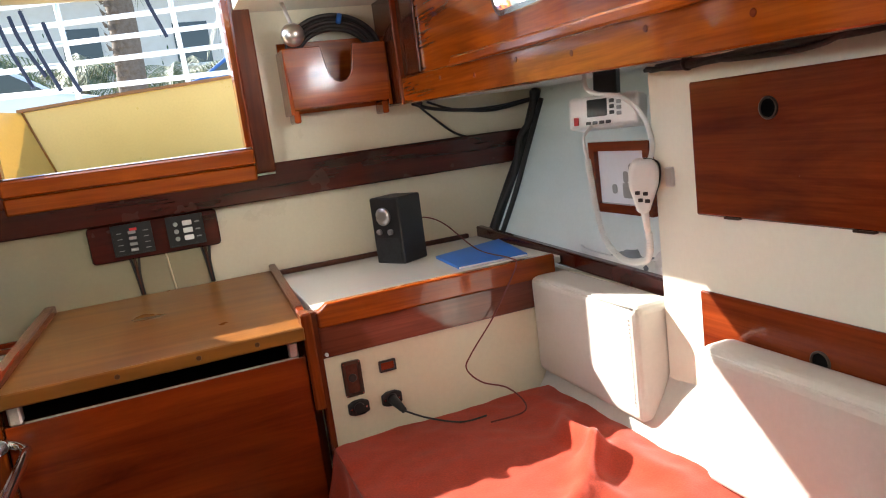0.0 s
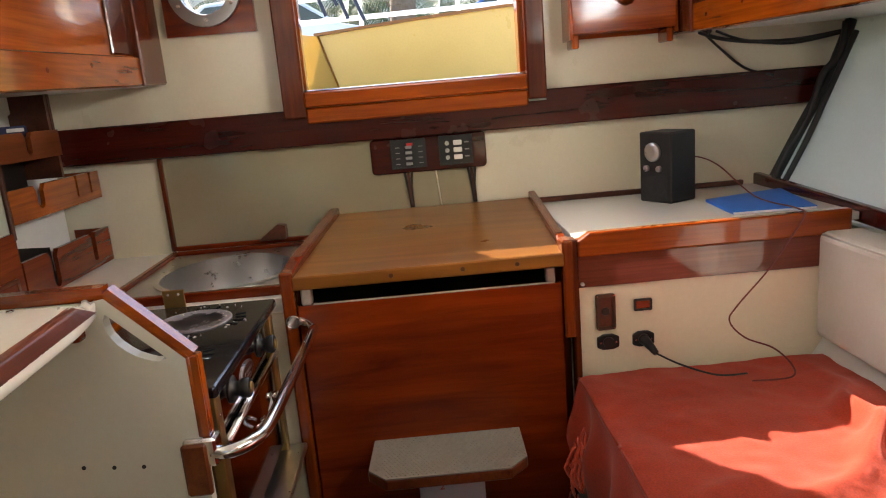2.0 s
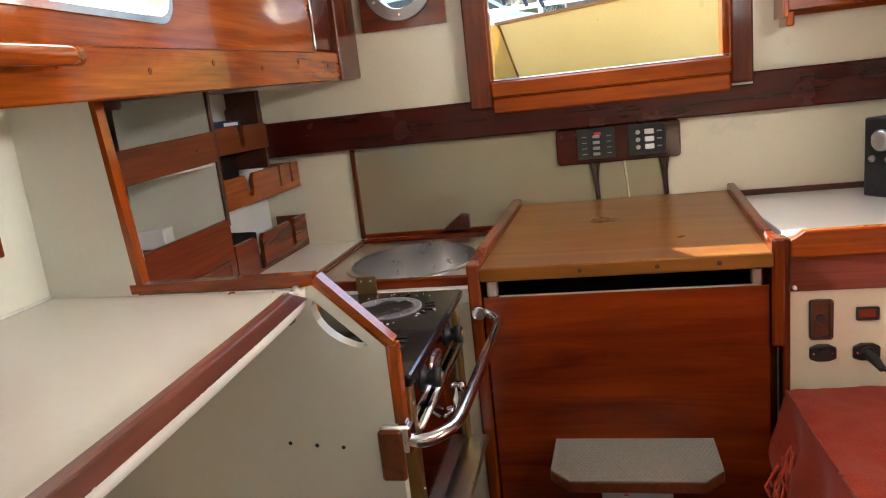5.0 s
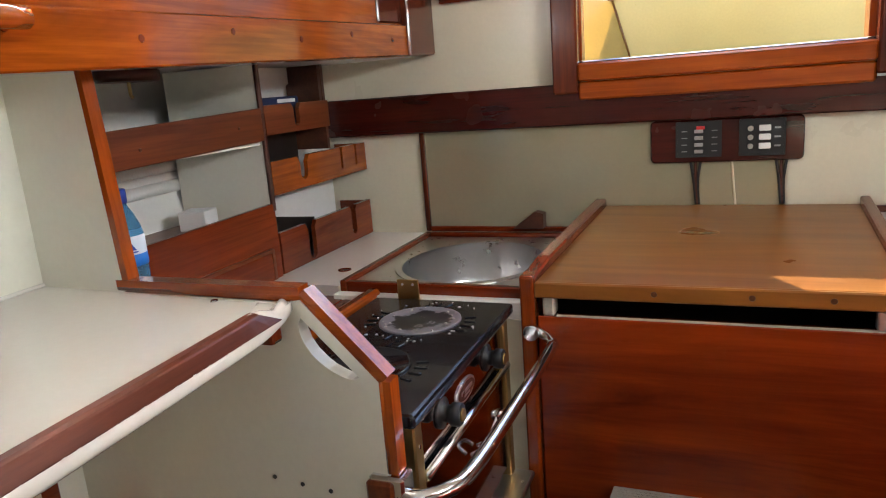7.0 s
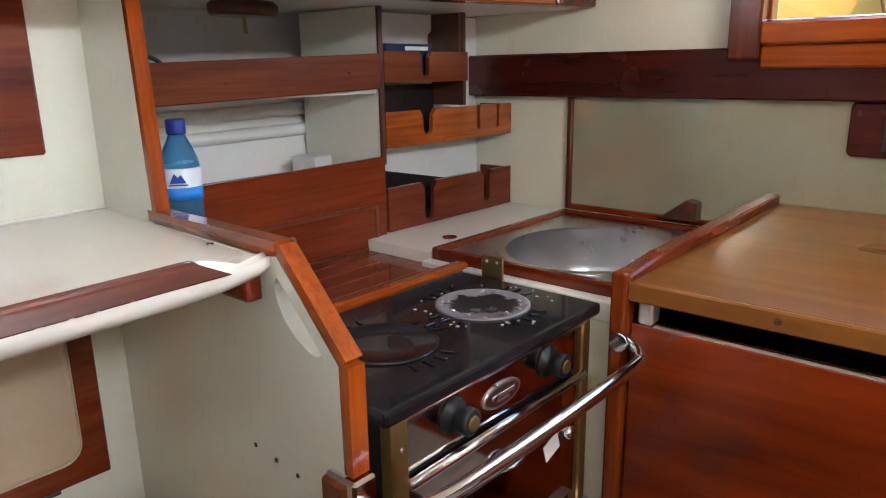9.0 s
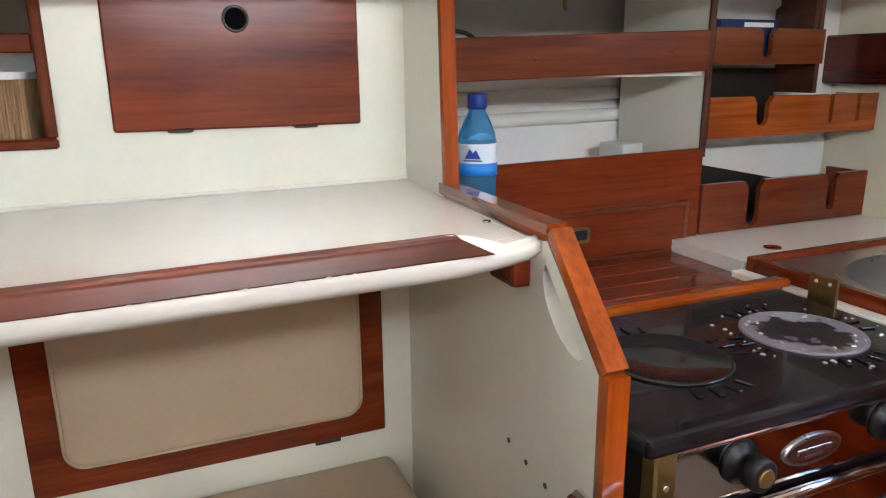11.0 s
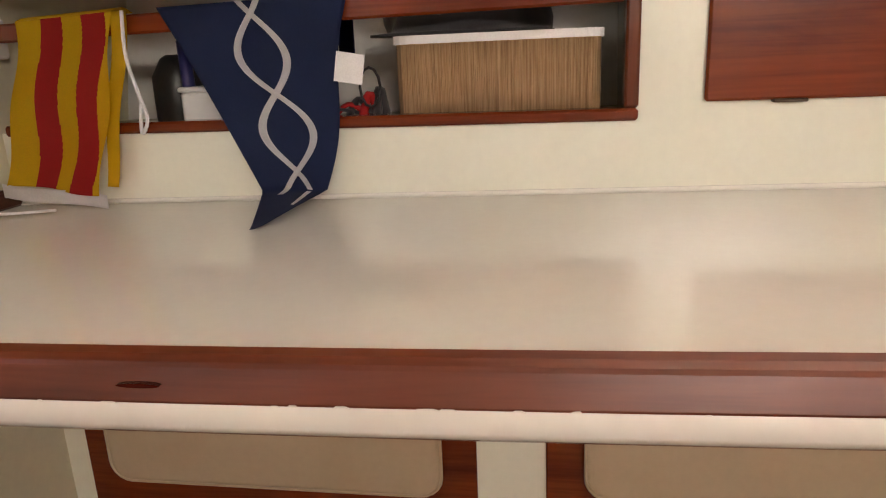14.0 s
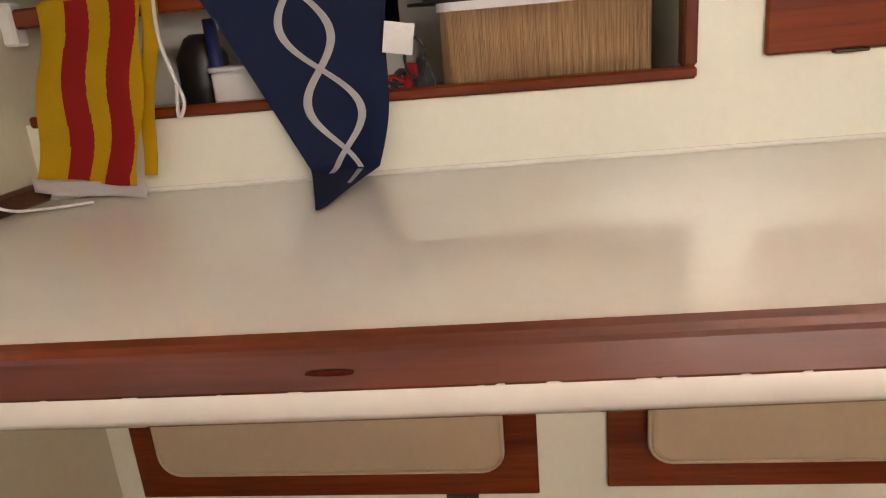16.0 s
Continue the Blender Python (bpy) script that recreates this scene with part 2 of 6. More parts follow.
def tube(pts, radius, sides=8, bm=None, flat=1.0, smooth=True, n=6):
    """A round bar along a path; radius may be a list."""
    bm = bm or bmesh.new()
    path = smooth_path(pts, n) if smooth else [Vector(p) for p in pts]
    rings, up = [], None
    for i, p in enumerate(path):
        d = (path[min(i + 1, len(path) - 1)] - path[max(i - 1, 0)]).normalized()
        if up is None:
            up = Vector((0, 0, 1)) if abs(d.z) < 0.9 else Vector((1, 0, 0))
        side = d.cross(up).normalized()
        up = side.cross(d).normalized()
        r = radius if isinstance(radius, (int, float)) else radius[0] + (radius[1] - radius[0]) * i / (len(path) - 1)
        rings.append([bm.verts.new(p + side * r * math.cos(2 * math.pi * k / sides) + up * r * flat * math.sin(2 * math.pi * k / sides)) for k in range(sides)])
    fs = []
    for a, b in zip(rings, rings[1:]):
        for k in range(sides):
            fs.append(bm.faces.new((a[k], a[(k + 1) % sides], b[(k + 1) % sides], b[k])))
    fs += [bm.faces.new(rings[0][::-1]), bm.faces.new(rings[-1])]
    for f in fs:
        f.smooth = True
    bmesh.ops.recalc_face_normals(bm, faces=fs)
    return bm


def lathe(profile, centre, axis="z", sides=24, bm=None, sx=1.0, sy=1.0):
    """Turns (radius, height) pairs about an axis through centre."""
    bm = bm or bmesh.new()
    rings = []
    for r, h in profile:
        ring = []
        for k in range(sides):
            a = 2 * math.pi * k / sides
            u, v = r * math.cos(a) * sx, r * math.sin(a) * sy
            ring.append(bm.verts.new(Vector(centre) + Vector({"z": (u, v, h), "x": (h, u, v), "y": (u, h, v)}[axis])))
        rings.append(ring)
    fs = []
    for a, b in zip(rings, rings[1:]):
        for k in range(sides):
            fs.append(bm.faces.new((a[k], a[(k + 1) % sides], b[(k + 1) % sides], b[k])))
    fs += [bm.faces.new(rings[0][::-1]), bm.faces.new(rings[-1])]
    for f in fs[:-2]:
        f.smooth = True
    bmesh.ops.recalc_face_normals(bm, faces=fs)
    return bm


def sheet(nu, nv, at, thick=0.0015, bm=None):
    """A soft sheet: at(u, v) gives its places for u, v from 0 to 1."""
    bm = bm or bmesh.new()
    g = [[bm.verts.new(at(i / nu, j / nv)) for j in range(nv + 1)] for i in range(nu + 1)]
    fs = [bm.faces.new((g[i][j], g[i + 1][j], g[i + 1][j + 1], g[i][j + 1])) for i in range(nu) for j in range(nv)]
    for f in fs:
        f.smooth = True
    if thick:
        bmesh.ops.solidify(bm, geom=fs, thickness=thick)
    return bm


def turned(bm, angle, centre, axis="Z"):
    bmesh.ops.rotate(bm, verts=bm.verts, cent=centre, matrix=Matrix.Rotation(radians(angle), 3, axis))
    return bm


def setting(name, bm, material, label="", category=""):
    return tagged(part(name, bm, material), label, category, kind="structure")


def rounded(y0, y1, z0, z1, r, n=5):
    pts = []
    for cy, cz, a0 in ((y1 - r, z1 - r, 0), (y0 + r, z1 - r, 90), (y0 + r, z0 + r, 180), (y1 - r, z0 + r, 270)):
        for k in range(n + 1):
            a = radians(a0 + 90 * k / n)
            pts.append((cy + r * math.cos(a), cz + r * math.sin(a)))
    return pts


def holed(outer, hole, axis, a, b):
    """A plate with one opening; both outlines have equal counts of points, matched by angle."""
    bm = bmesh.new()
    order = {"x": lambda u, v, w: (w, u, v), "y": lambda u, v, w: (u, w, v), "z": lambda u, v, w: (u, v, w)}[axis]
    rows = [[bm.verts.new(order(u, v, w)) for u, v in pts] for pts in (outer, hole) for w in (a, b)]
    n = len(outer)
    fs = []
    for p, q in ((0, 1), (1, 3), (3, 2), (2, 0)):
        for i in range(n):
            j = (i + 1) % n
            fs.append(bm.faces.new((rows[p][i], rows[p][j], rows[q][j], rows[q][i])))
    bmesh.ops.recalc_face_normals(bm, faces=fs)
    return bm


def around(y0, y1, z0, z1, hole):
    """Points on a rectangle's edge, one for each point of a hole, for holed()."""
    cy, cz = (sum(p[0] for p in hole) / len(hole), sum(p[1] for p in hole) / len(hole))
    out = []
    for u, v in hole:
        du, dv = u - cy, v - cz
        k = min(((y1 if du > 0 else y0) - cy) / du if abs(du) > 1e-6 else 1e9, ((z1 if dv > 0 else z0) - cz) / dv if abs(dv) > 1e-6 else 1e9)
        out.append((cy + du * k, cz + dv * k))
    # put the nearest points onto the corners
    for c in ((y0, z0), (y1, z0), (y1, z1), (y0, z1)):
        i = min(range(len(out)), key=lambda q: (out[q][0] - c[0]) ** 2 + (out[q][1] - c[1]) ** 2)
        out[i] = c
    return out

# ---- the cabin's shell ----
AFT = 2.20          # inner face of the aft bulkhead
LEFT = -1.335       # face of the lockers to port of the camera's start
RIGHT = 0.70        # face of the lockers opposite


def hull_r(z):
    return 0.81 + 0.52 * (z - 1.005)


def hull_l(z):
    return -1.58 - 0.25 * (z - 1.0)


setting("floor", box(-1.8, 1.3, -2.2, 2.3, -0.05, 0.0), DARKBROWN, "dark brown wooden cabin sole", "floor")
bm = prism([(-1.9, 0), (1.4, 0), (1.4, 1.80), (0.018, 1.80), (0.018, 1.39), (-0.655, 1.39), (-0.655, 1.60), (-1.9, 1.60)], "y", AFT, AFT + 0.05)
bx(bm, -1.9, -1.00, AFT, AFT + 0.05, 1.60, 1.80)
bx(bm, -0.82, -0.655, AFT, AFT + 0.05, 1.60, 1.80)
setting("wall_aft", bm, CREAM, "cream painted aft bulkhead with a companionway opening", "wall")
bm = bmesh.new()
bx(bm, -1.13, -0.655, -2.2, 2.25, 1.80, 1.84)
bx(bm, 0.03, 0.53, -2.2, 2.25, 1.80, 1.84)
bx(bm, -0.655, 0.03, -0.55, 1.92, 1.80, 1.84)
# Gap from y -1.15 to -0.55 is added for the forward fill lamp.
bx(bm, -0.655, 0.03, -2.2, -1.15, 1.80, 1.84)
setting("ceiling", bm, PALE, "pale cream cabin top with an open hatch", "ceiling")
bm = bmesh.new()
prism([(-1.125, 1.455), (-1.9, 1.455), (-1.9, 1.49), (-1.125, 1.49)], "y", -2.2, 2.2, bm=bm)
prism([(0.515, 1.48), (1.4, 1.48), (1.4, 1.51), (0.515, 1.51)], "y", -2.2, 2.2, bm=bm)
setting("side_deck", bm, WHITE, "white painted underside of the side decks", "ceiling")
setting("wall_back", box(-1.9, 1.4, -2.25, -2.2, 0, 1.84), CREAM, "cream painted forward bulkhead", "wall")
setting("hull_left", prism([(hull_l(0.0), 0.0), (hull_l(1.46), 1.46), (-1.95, 1.46), (-1.95, 0.0)], "y", -2.2, 2.2), WHITE, "white painted hull side behind the galley", "wall")
setting("hull_right", sheet(60, 150, lambda u, v: (hull_r(0.2 + 1.285 * u) + 0.010 * noise.noise(Vector((u * 9, v * 16, 0))) + 0.006 * noise.noise(Vector((u * 20, v * 40, 5))), -2.2 + 4.4 * v, 0.2 + 1.285 * u), 0.03), WHITE, "white painted sloping hull side", "wall")
# soft mouldings that run along the hull behind the galley shelf
for i, z in enumerate((1.16, 1.21)):
    setting("hull_stringer", tube([(hull_l(z) + 0.004, 1.03, z), (hull_l(z) + 0.004, 2.2, z + 0.02)], 0.016, 8, smooth=False), WHITE, "white painted hull stringer", "trim")

# side wall with the open locker
bm = bmesh.new()
Y0, Y1, SZ0, SZ1 = -0.265, 0.530, 1.180, 1.44
bx(bm, LEFT - 0.02, LEFT, -0.275, 1.062, 0, SZ0)
bx(bm, LEFT - 0.02, LEFT, Y1, 1.062, SZ0, 1.455)
setting("wall_left", bm, PALE, "pale cream painted locker front", "wall")
setting("locker_shelf", box(hull_l(1.1) - 0.06, LEFT - 0.02, -0.275, 0.56, 1.150, 1.172), PALE, "cream painted floor of the open locker", "shelf")
setting("locker_divider", box(-1.70, LEFT - 0.02, 0.545, 0.56, 1.172, 1.455), PALE, "cream painted locker divider", "wall")
setting("bulkhead_forward", prism([(-1.70, 0), (-0.98, 0), (-0.98, 1.20), (-1.02, 1.455), (-1.70, 1.455)], "y", -0.30, -0.275), CREAM, "cream painted bulkhead at the shelf's end", "wall")
tr = thing("locker_trim", (LEFT, 0.13, SZ0), "varnished mahogany trim round the open locker", "trim", kind="structure")
part("sill", box(LEFT - 0.02, LEFT + 0.008, Y0, Y1 + 0.012, SZ0 - 0.004, SZ0 + 0.010, bev=0.003), MAHOG_Y, tr)
part("jamb", box(LEFT - 0.02, LEFT + 0.008, Y1 - 0.004, Y1 + 0.012, SZ0 + 0.010, 1.452, bev=0.003), MAHOG_Z, tr)
rail = thing("locker_rail", (LEFT, 0.13, 1.31), "varnished mahogany rail across the open locker", "rail")
part("bar", prism([(-0.262, 1.294), (0.526, 1.306), (0.526, 1.332), (-0.262, 1.317)], "x", LEFT - 0.014, LEFT, bev=0.003), MAHOG_Y, rail)
part("bracket", box(LEFT - 0.02, LEFT + 0.004, -0.274, -0.255, 1.275, 1.325, bev=0.003), WHITEP, rail, "white painted end bracket")

# partition between shelf and galley
PT = 1.036


def skew(x):
    """The partition runs a little aft towards the hull."""
    return -0.055 * (x + 0.71)


bm = bmesh.new()
HOLE = [(-0.744, 1.003), (-0.755, 0.999), (-0.766, 1.000), (-0.777, 1.004), (-0.791, 1.010), (-0.804, 1.019), (-0.816, 1.030), (-0.826, 1.044), (-0.831, 1.058), (-0.832, 1.070), (-0.827, 1.080)]
prism([(LEFT - 0.30, 0), (-0.712, 0), (-0.712, 0.86), (LEFT - 0.30, 0.86)], "y", PT - 0.011, PT + 0.011, bm=bm)
prism([(LEFT - 0.30, 0.86), (-0.85, 0.86), (-0.85, 1.10), (-1.150, 1.098), (-1.172, 1.455), (LEFT - 0.30, 1.455)], "y", PT - 0.011, PT + 0.011, bm=bm)
prism([(-0.85, 0.86), (-0.712, 0.86), (-0.712, 0.990)] + HOLE + [(-0.85, 1.084)], "y", PT - 0.011, PT + 0.011, bm=bm)
prism([(-0.712, 0.990), (-0.712, 0.998), (-0.825, 1.105), (-0.85, 1.10), (-0.85, 1.084), HOLE[-1], HOLE[0]], "y", PT - 0.011, PT + 0.011, bm=bm)
setting("partition", bm, PALE, "cream painted partition with a lens-shaped hand hole", "wall")
for part_v in bpy.data.objects["partition"].data.vertices:
    part_v.co.y += skew(part_v.co.x)
cap = thing("partition_trim", (-0.9, PT, 0.9), "rounded varnished mahogany capping on the partition", "trim", kind="structure")


def capping(name, a, b, w=0.030, h=0.024, mat=AMBER_X):
    """A rounded strip along an edge, from a to b in x and z."""
    (xa, za), (xb, zb) = a, b
    d = Vector((xb - xa, 0, zb - za)).normalized()
    nrm = Vector((-d.z, 0, d.x))
    prof = [(-w / 2, -h / 2), (w / 2, -h / 2)] + [(w / 2 * math.cos(radians(a)), h / 2 - 0.013 + 0.013 * math.sin(radians(a))) for a in range(0, 181, 18)]
    bm = bmesh.new()
    ends = []
    for x, z in (a, b):
        ends.append([bm.verts.new(Vector((x, PT + skew(x) + u, z)) + nrm * v) for u, v in prof])
    fs = [bm.faces.new(ends[0][::-1]), bm.faces.new(ends[1])]
    for i in range(len(prof)):
        j = (i + 1) % len(prof)
        f = bm.faces.new((ends[0][i], ends[0][j], ends[1][j], ends[1][i]))
        f.smooth = 1 < i < len(prof) - 1
        fs.append(f)
    bmesh.ops.recalc_face_normals(bm, faces=fs)
    return part(name, bm, mat, cap)


capping("upright_strip", (-1.150, 1.106), (-1.174, 1.452), 0.022, 0.024, AMBER_Z)
capping("level_strip", (-0.824, 1.111), (-1.163, 1.105), 0.025, 0.024, AMBER_X)
capping("sloping_strip", (-0.709, 1.001), (-0.824, 1.112), 0.025, 0.024)
capping("front_strip", (-0.710, 0.868), (-0.710, 1.002), 0.025, 0.024, AMBER_Z)
for x, z in ((-0.909, 0.828), (-0.860, 0.825), (-0.812, 0.823)):
    part("screw_hole", lathe([(0.0035, -0.0008), (0.0035, 0.0004)], (x, PT + skew(x) - 0.0112, z), "y", 10), BLACK, cap, "dark empty screw hole")

# deck beam, frame and companionway
setting("beam_aft", box(-1.66, 1.02, AFT - 0.035, AFT, 1.238, 1.348, bev=0.004), BEAM, "dark red varnished beam across the aft bulkhead", "beam")
knots = thing("beam_marks", (0.3, AFT - 0.035, 1.3), "dark knots in the varnished beam", "knot", kind="structure")
for x, z in ((0.20, 1.318), (0.45, 1.322)):
    part("knot", lathe([(0.014, 0), (0.010, 0.0012)], (x, AFT - 0.0345, z), "y", 12, sx=0.6), DARKBROWN, knots)
cw = thing("companionway_frame", (-0.32, AFT, 1.30), "varnished mahogany companionway frame with a bright metal sill edge", "door frame", kind="structure")
part("jamb", box(-0.722, -0.655, AFT - 0.055, AFT + 0.05, 1.322, 1.84, bev=0.005), MAHOG_Z, cw)
part("jamb", box(0.018, 0.076, AFT - 0.055, AFT + 0.05, 1.322, 1.84, bev=0.005), MAHOG_Z, cw)
part("stop", box(-0.655, -0.650, AFT - 0.01, AFT + 0.03, 1.405, 1.84), AMBER_Z, cw)
part("stop", box(0.004, 0.018, AFT - 0.01, AFT + 0.05, 1.405, 1.84), AMBER_Z, cw)
part("sill", box(-0.655, 0.018, AFT - 0.060, AFT + 0.05, 1.352, 1.398, bev=0.005), AMBER_X, cw)
part("sill", box(-0.655, 0.018, AFT - 0.050, AFT, 1.304, 1.351, bev=0.005), AMBER_X, cw)
part("sill_edge", box(-0.655, 0.018, AFT - 0.008, AFT + 0.06, 1.398, 1.404, bev=0.002), CHROME, cw, "bright metal sill edge")
part("jamb_tip", box(0.018, 0.072, AFT - 0.057, AFT - 0.002, 1.316, 1.322), CHROME, cw, "bright metal foot of the jamb")


def coaming(side, x, zf, za, win, name):
    """Cabin side in varnished wood with its lower band, end post and window; side is -1 or 1."""
    t = thing(name, (x, 0.5, zf), "glossy varnished mahogany cabin side with a framed window", "wall", kind="structure")
    x0, x1 = (x - 0.035, x) if side < 0 else (x, x + 0.035)
    slope = (za - zf) / 1.25

    def zb(y):
        return zf + slope * (y - 0.9)

    def lay(y0, y1, d0, d1, in_, out, mat, nm, bev=0.003):
        bm = bmesh.new()
        xa, xb = (x - out, x + in_) if side < 0 else (x - in_, x + out)
        prism([(y0, zb(y0) + d0), (y1, zb(y1) + d0), (y1, zb(y1) + d1), (y0, zb(y0) + d1)], "x", xa, xb, bev=bev, bm=bm)
        return part(nm, bm, mat, t)
    lay(-2.18, 2.195, 0.0, 0.078, 0.016, 0.03, AMBER_Y, "lower_band")
    wins = sorted(win)
    cuts = [-2.18] + [c for w in wins for c in (w[0] - 0.05, w[1] + 0.05)] + [2.195]
    for a, b in zip(cuts[::2], cuts[1::2]):
        part("side_panel", prism([(a, zb(a) + 0.078), (b, zb(b) + 0.078), (b, 1.80), (a, 1.80)], "x", min(x0, x1), max(x0, x1)), AMBER_Y, t)
    for wy0, wy1, wz0, wz1 in wins:
        hole = rounded(wy0, wy1, wz0, wz1, 0.035)
        ring = around(wy0 - 0.05, wy1 + 0.05, zb(wy0) + 0.078, 1.80, hole)
        part("window_panel", holed(ring, hole, "x", x0, x1), AMBER_Y, t)
        part("window_rim", holed(rounded(wy0 - 0.012, wy1 + 0.012, wz0 - 0.012, wz1 + 0.012, 0.045), hole, "x", x - 0.006, x + 0.006), CHROME, t, "bright metal window rim")
        pane = part("window_pane", prism(hole, "x", x - 0.004 + side * 0.02, x + side * 0.02), PANE, t, "clear window pane")
        pane.visible_shadow = False
    for i in range(9):
        yy = 0.25 + i * 0.21
        part("bung", lathe([(0.006, 0), (0.005, -side * 0.0012)], (x - side * 0.016, yy, zb(yy) + 0.040 + 0.012 * (i % 2)), "x", 10), MAHOG_Y, t)
    lay(2.02, 2.195, 0.0, 0.36, 0.024, 0.0, MAHOG_Z, "end_post", 0.004)
    lay(1.88, 2.02, 0.082, 0.36, 0.008, 0.0, MAHOG_Z, "inner_post", 0.004)
    return t, zb


cl, zb_l = coaming(-1, -1.09, 1.420, 1.455, [(0.45, 1.20, 1.558, 1.705)], "cabin_side_left")
# The window from y -0.70 to 0.02 is added, unseen, for its fill lamp.
cr, zb_r = coaming(1, 0.49, 1.452, 1.474, [(0.62, 1.39, 1.622, 1.75), (-0.70, 0.02, 1.622, 1.75)], "cabin_side_right")
gr = thing("grab_rail", (-1.06, 0.6, 1.48), "rounded varnished wooden grab rail on the cabin side", "handrail")
part("bar", tube([(-1.040, 0.20, 1.462), (-1.040, 0.86, 1.478), (-1.044, 0.885, 1.479)], 0.014, 10, smooth=False), AMBER_Y, gr)
for y in (0.35, 0.80):
    part("standoff", box(-1.075, -1.044, y - 0.02, y + 0.02, 1.462 + 0.02 * (y - 0.2), 1.482 + 0.02 * (y - 0.2), bev=0.004), AMBER_Y, gr)
gr2 = thing("grab_rail", (0.46, 1.0, 1.53), "long varnished wooden grab strip on the cabin side", "handrail")
part("bar", prism([(0.2, 1.505), (1.62, 1.535), (1.60, 1.56), (0.2, 1.53)], "x", 0.455, 0.474, bev=0.006, seg=2), AMBER_Y, gr2)

# ---- long shelf ----
CT = 1.095
sh = thing("long_shelf", (-1.05, 0.38, CT), "glossy white shelf with a mahogany inlay along its front", "shelf")


def lip(y, which):
    """The bowed front of the shelf: crest, seam between wood and paint, lower edge."""
    base = {"crest": -0.777, "seam": -0.772, "low": -0.786}[which]
    return base - 0.002 * y - 0.035 * y * y


def crest_z(y):
    return 1.1245 - 0.0185 * min(1.0, max(0.0, (y - 0.925) / 0.06)) ** 1.3


def shelf_z(y):
    return CT + 0.0105 * (y - 0.80)


def sweep(section, y0, y1, n=60, smooth=True):
    """A closed section, given as a function of y, drawn along the shelf's front."""
    bm = bmesh.new()
    rings = []
    for k in range(n + 1):
        y = y0 + (y1 - y0) * k / n
        rings.append([bm.verts.new((x, y + dy, z)) for x, dy, z in section(y)])
    fs = [bm.faces.new(rings[0][::-1]), bm.faces.new(rings[-1])]
    for p, q in zip(rings, rings[1:]):
        for i in range(len(p)):
            j = (i + 1) % len(p)
            f = bm.faces.new((p[i], p[j], q[j], q[i]))
            f.smooth = smooth
            fs.append(f)
    bmesh.ops.recalc_face_normals(bm, faces=fs)
    return bm


def lip_section(y):
    c, m, w, zc = lip(y, "crest") - 0.004, lip(y, "seam"), lip(y, "low"), crest_z(y)
    pull = -0.022 * max(0.0, (y - 0.90) / 0.12) ** 2
    pts = [(w - 0.010, 1.0775), (w, 1.0795), (w + 0.006, 1.084), (m + 0.001, 1.092), (m, 1.104), (c + 0.002, zc - 0.006), (c - 0.002, zc - 0.001), (c - 0.006, zc), (c - 0.011, zc - 0.002), (c - 0.016, zc - 0.008), (c - 0.021, zc - 0.018), (c - 0.030, min(zc - 0.022, shelf_z(y) + 0.004)), (c - 0.045, shelf_z(y) + 0.001), (c - 0.060, shelf_z(y) - 0.004), (c - 0.060, 1.079)]
    return [(x + pull, 0.0, z) for x, z in pts]


def wood_section(y):
    """A thin board on the lip's outer slope, with its end cut on a slant."""
    c, m, zc = lip(y, "crest") - 0.004, lip(y, "seam"), crest_z(min(y, 0.93))
    s = max(0.0, (y - 0.88) / 0.06)
    e = lambda k: 0.022 * s * (0.5 - k)
    outer = [(m + 0.0014, 0.0, 1.104), (m + 0.0016, 0.05, 1.1052), (c + 0.0045, 0.85, zc - 0.0048), (c + 0.0030, 0.92, zc - 0.0026), (c - 0.0015, 0.97, zc - 0.0004), (c - 0.0085, 1.0, zc + 0.0006)]
    inner = [(c - 0.008, 1.0, zc - 0.003), (c - 0.003, 0.9, zc - 0.007), (m - 0.003, 0.0, 1.1045)]
    return [(x, e(k) * 1.6, z) for x, k, z in outer + inner]


out = [(LEFT, -0.274), (-0.835, -0.274), (-0.835, 0.50), (-0.845, 0.75), (-0.858, 0.96), (-0.862, 1.040), (LEFT, 1.070)]
bm = prism(out, "z", CT - 0.018, CT)
for v in bm.verts:
    v.co.z += 0.0105 * (v.co.y - 0.80)
part("top", bm, LAMINATE, sh)
part("lip", sweep(lip_section, -0.272, 1.034, 80), LAMINATE, sh, "rounded white lip along the front edge")
part("inlay", sweep(wood_section, -0.272, 0.942, smooth=False), INLAY, sh, "worn matt mahogany inlay strip on the lip")
part("knot", prism([(0.252 + 0.011 * math.cos(a * math.pi / 8), 1.1125 + 0.0011 * math.sin(a * math.pi / 8)) for a in range(16)], "x", lip(0.25, "seam") - 0.004, lip(0.25, "seam") + 0.0012), BEAM, sh, "dark knot in the inlay")
random.seed(17)
bm = bmesh.new()
for k in range(40):
    y, w, h = random.uniform(-0.25, 0.90), random.uniform(0.0015, 0.005), random.uniform(0.0002, 0.0009)
    x = lip(y, "seam")
    prism([(y - w, 1.1037), (y + w, 1.1037), (y + w * random.uniform(0.2, 0.8), 1.1041 + h), (y - w * random.uniform(0.2, 0.8), 1.1041 + h * random.uniform(0.5, 1))], "x", x - 0.002, x + 0.0019, bm=bm)
tagged(part("chips", bm, LAMINATE, sh, "pale chips along the inlay's lower edge"), kind="stuff")
part("bracket", box(-0.925, -0.862, 1.012, 1.040, CT - 0.052, CT - 0.016, bev=0.006, seg=2), MAHOG_X, sh, "mahogany bracket under the shelf")
bm = box(LEFT, LEFT + 0.006, -0.27, 1.060, CT, CT + 0.006, bev=0.002)
for v in bm.verts:
    v.co.z += 0.0105 * (v.co.y - 0.80)
part("cove", bm, LAMINATE, sh)
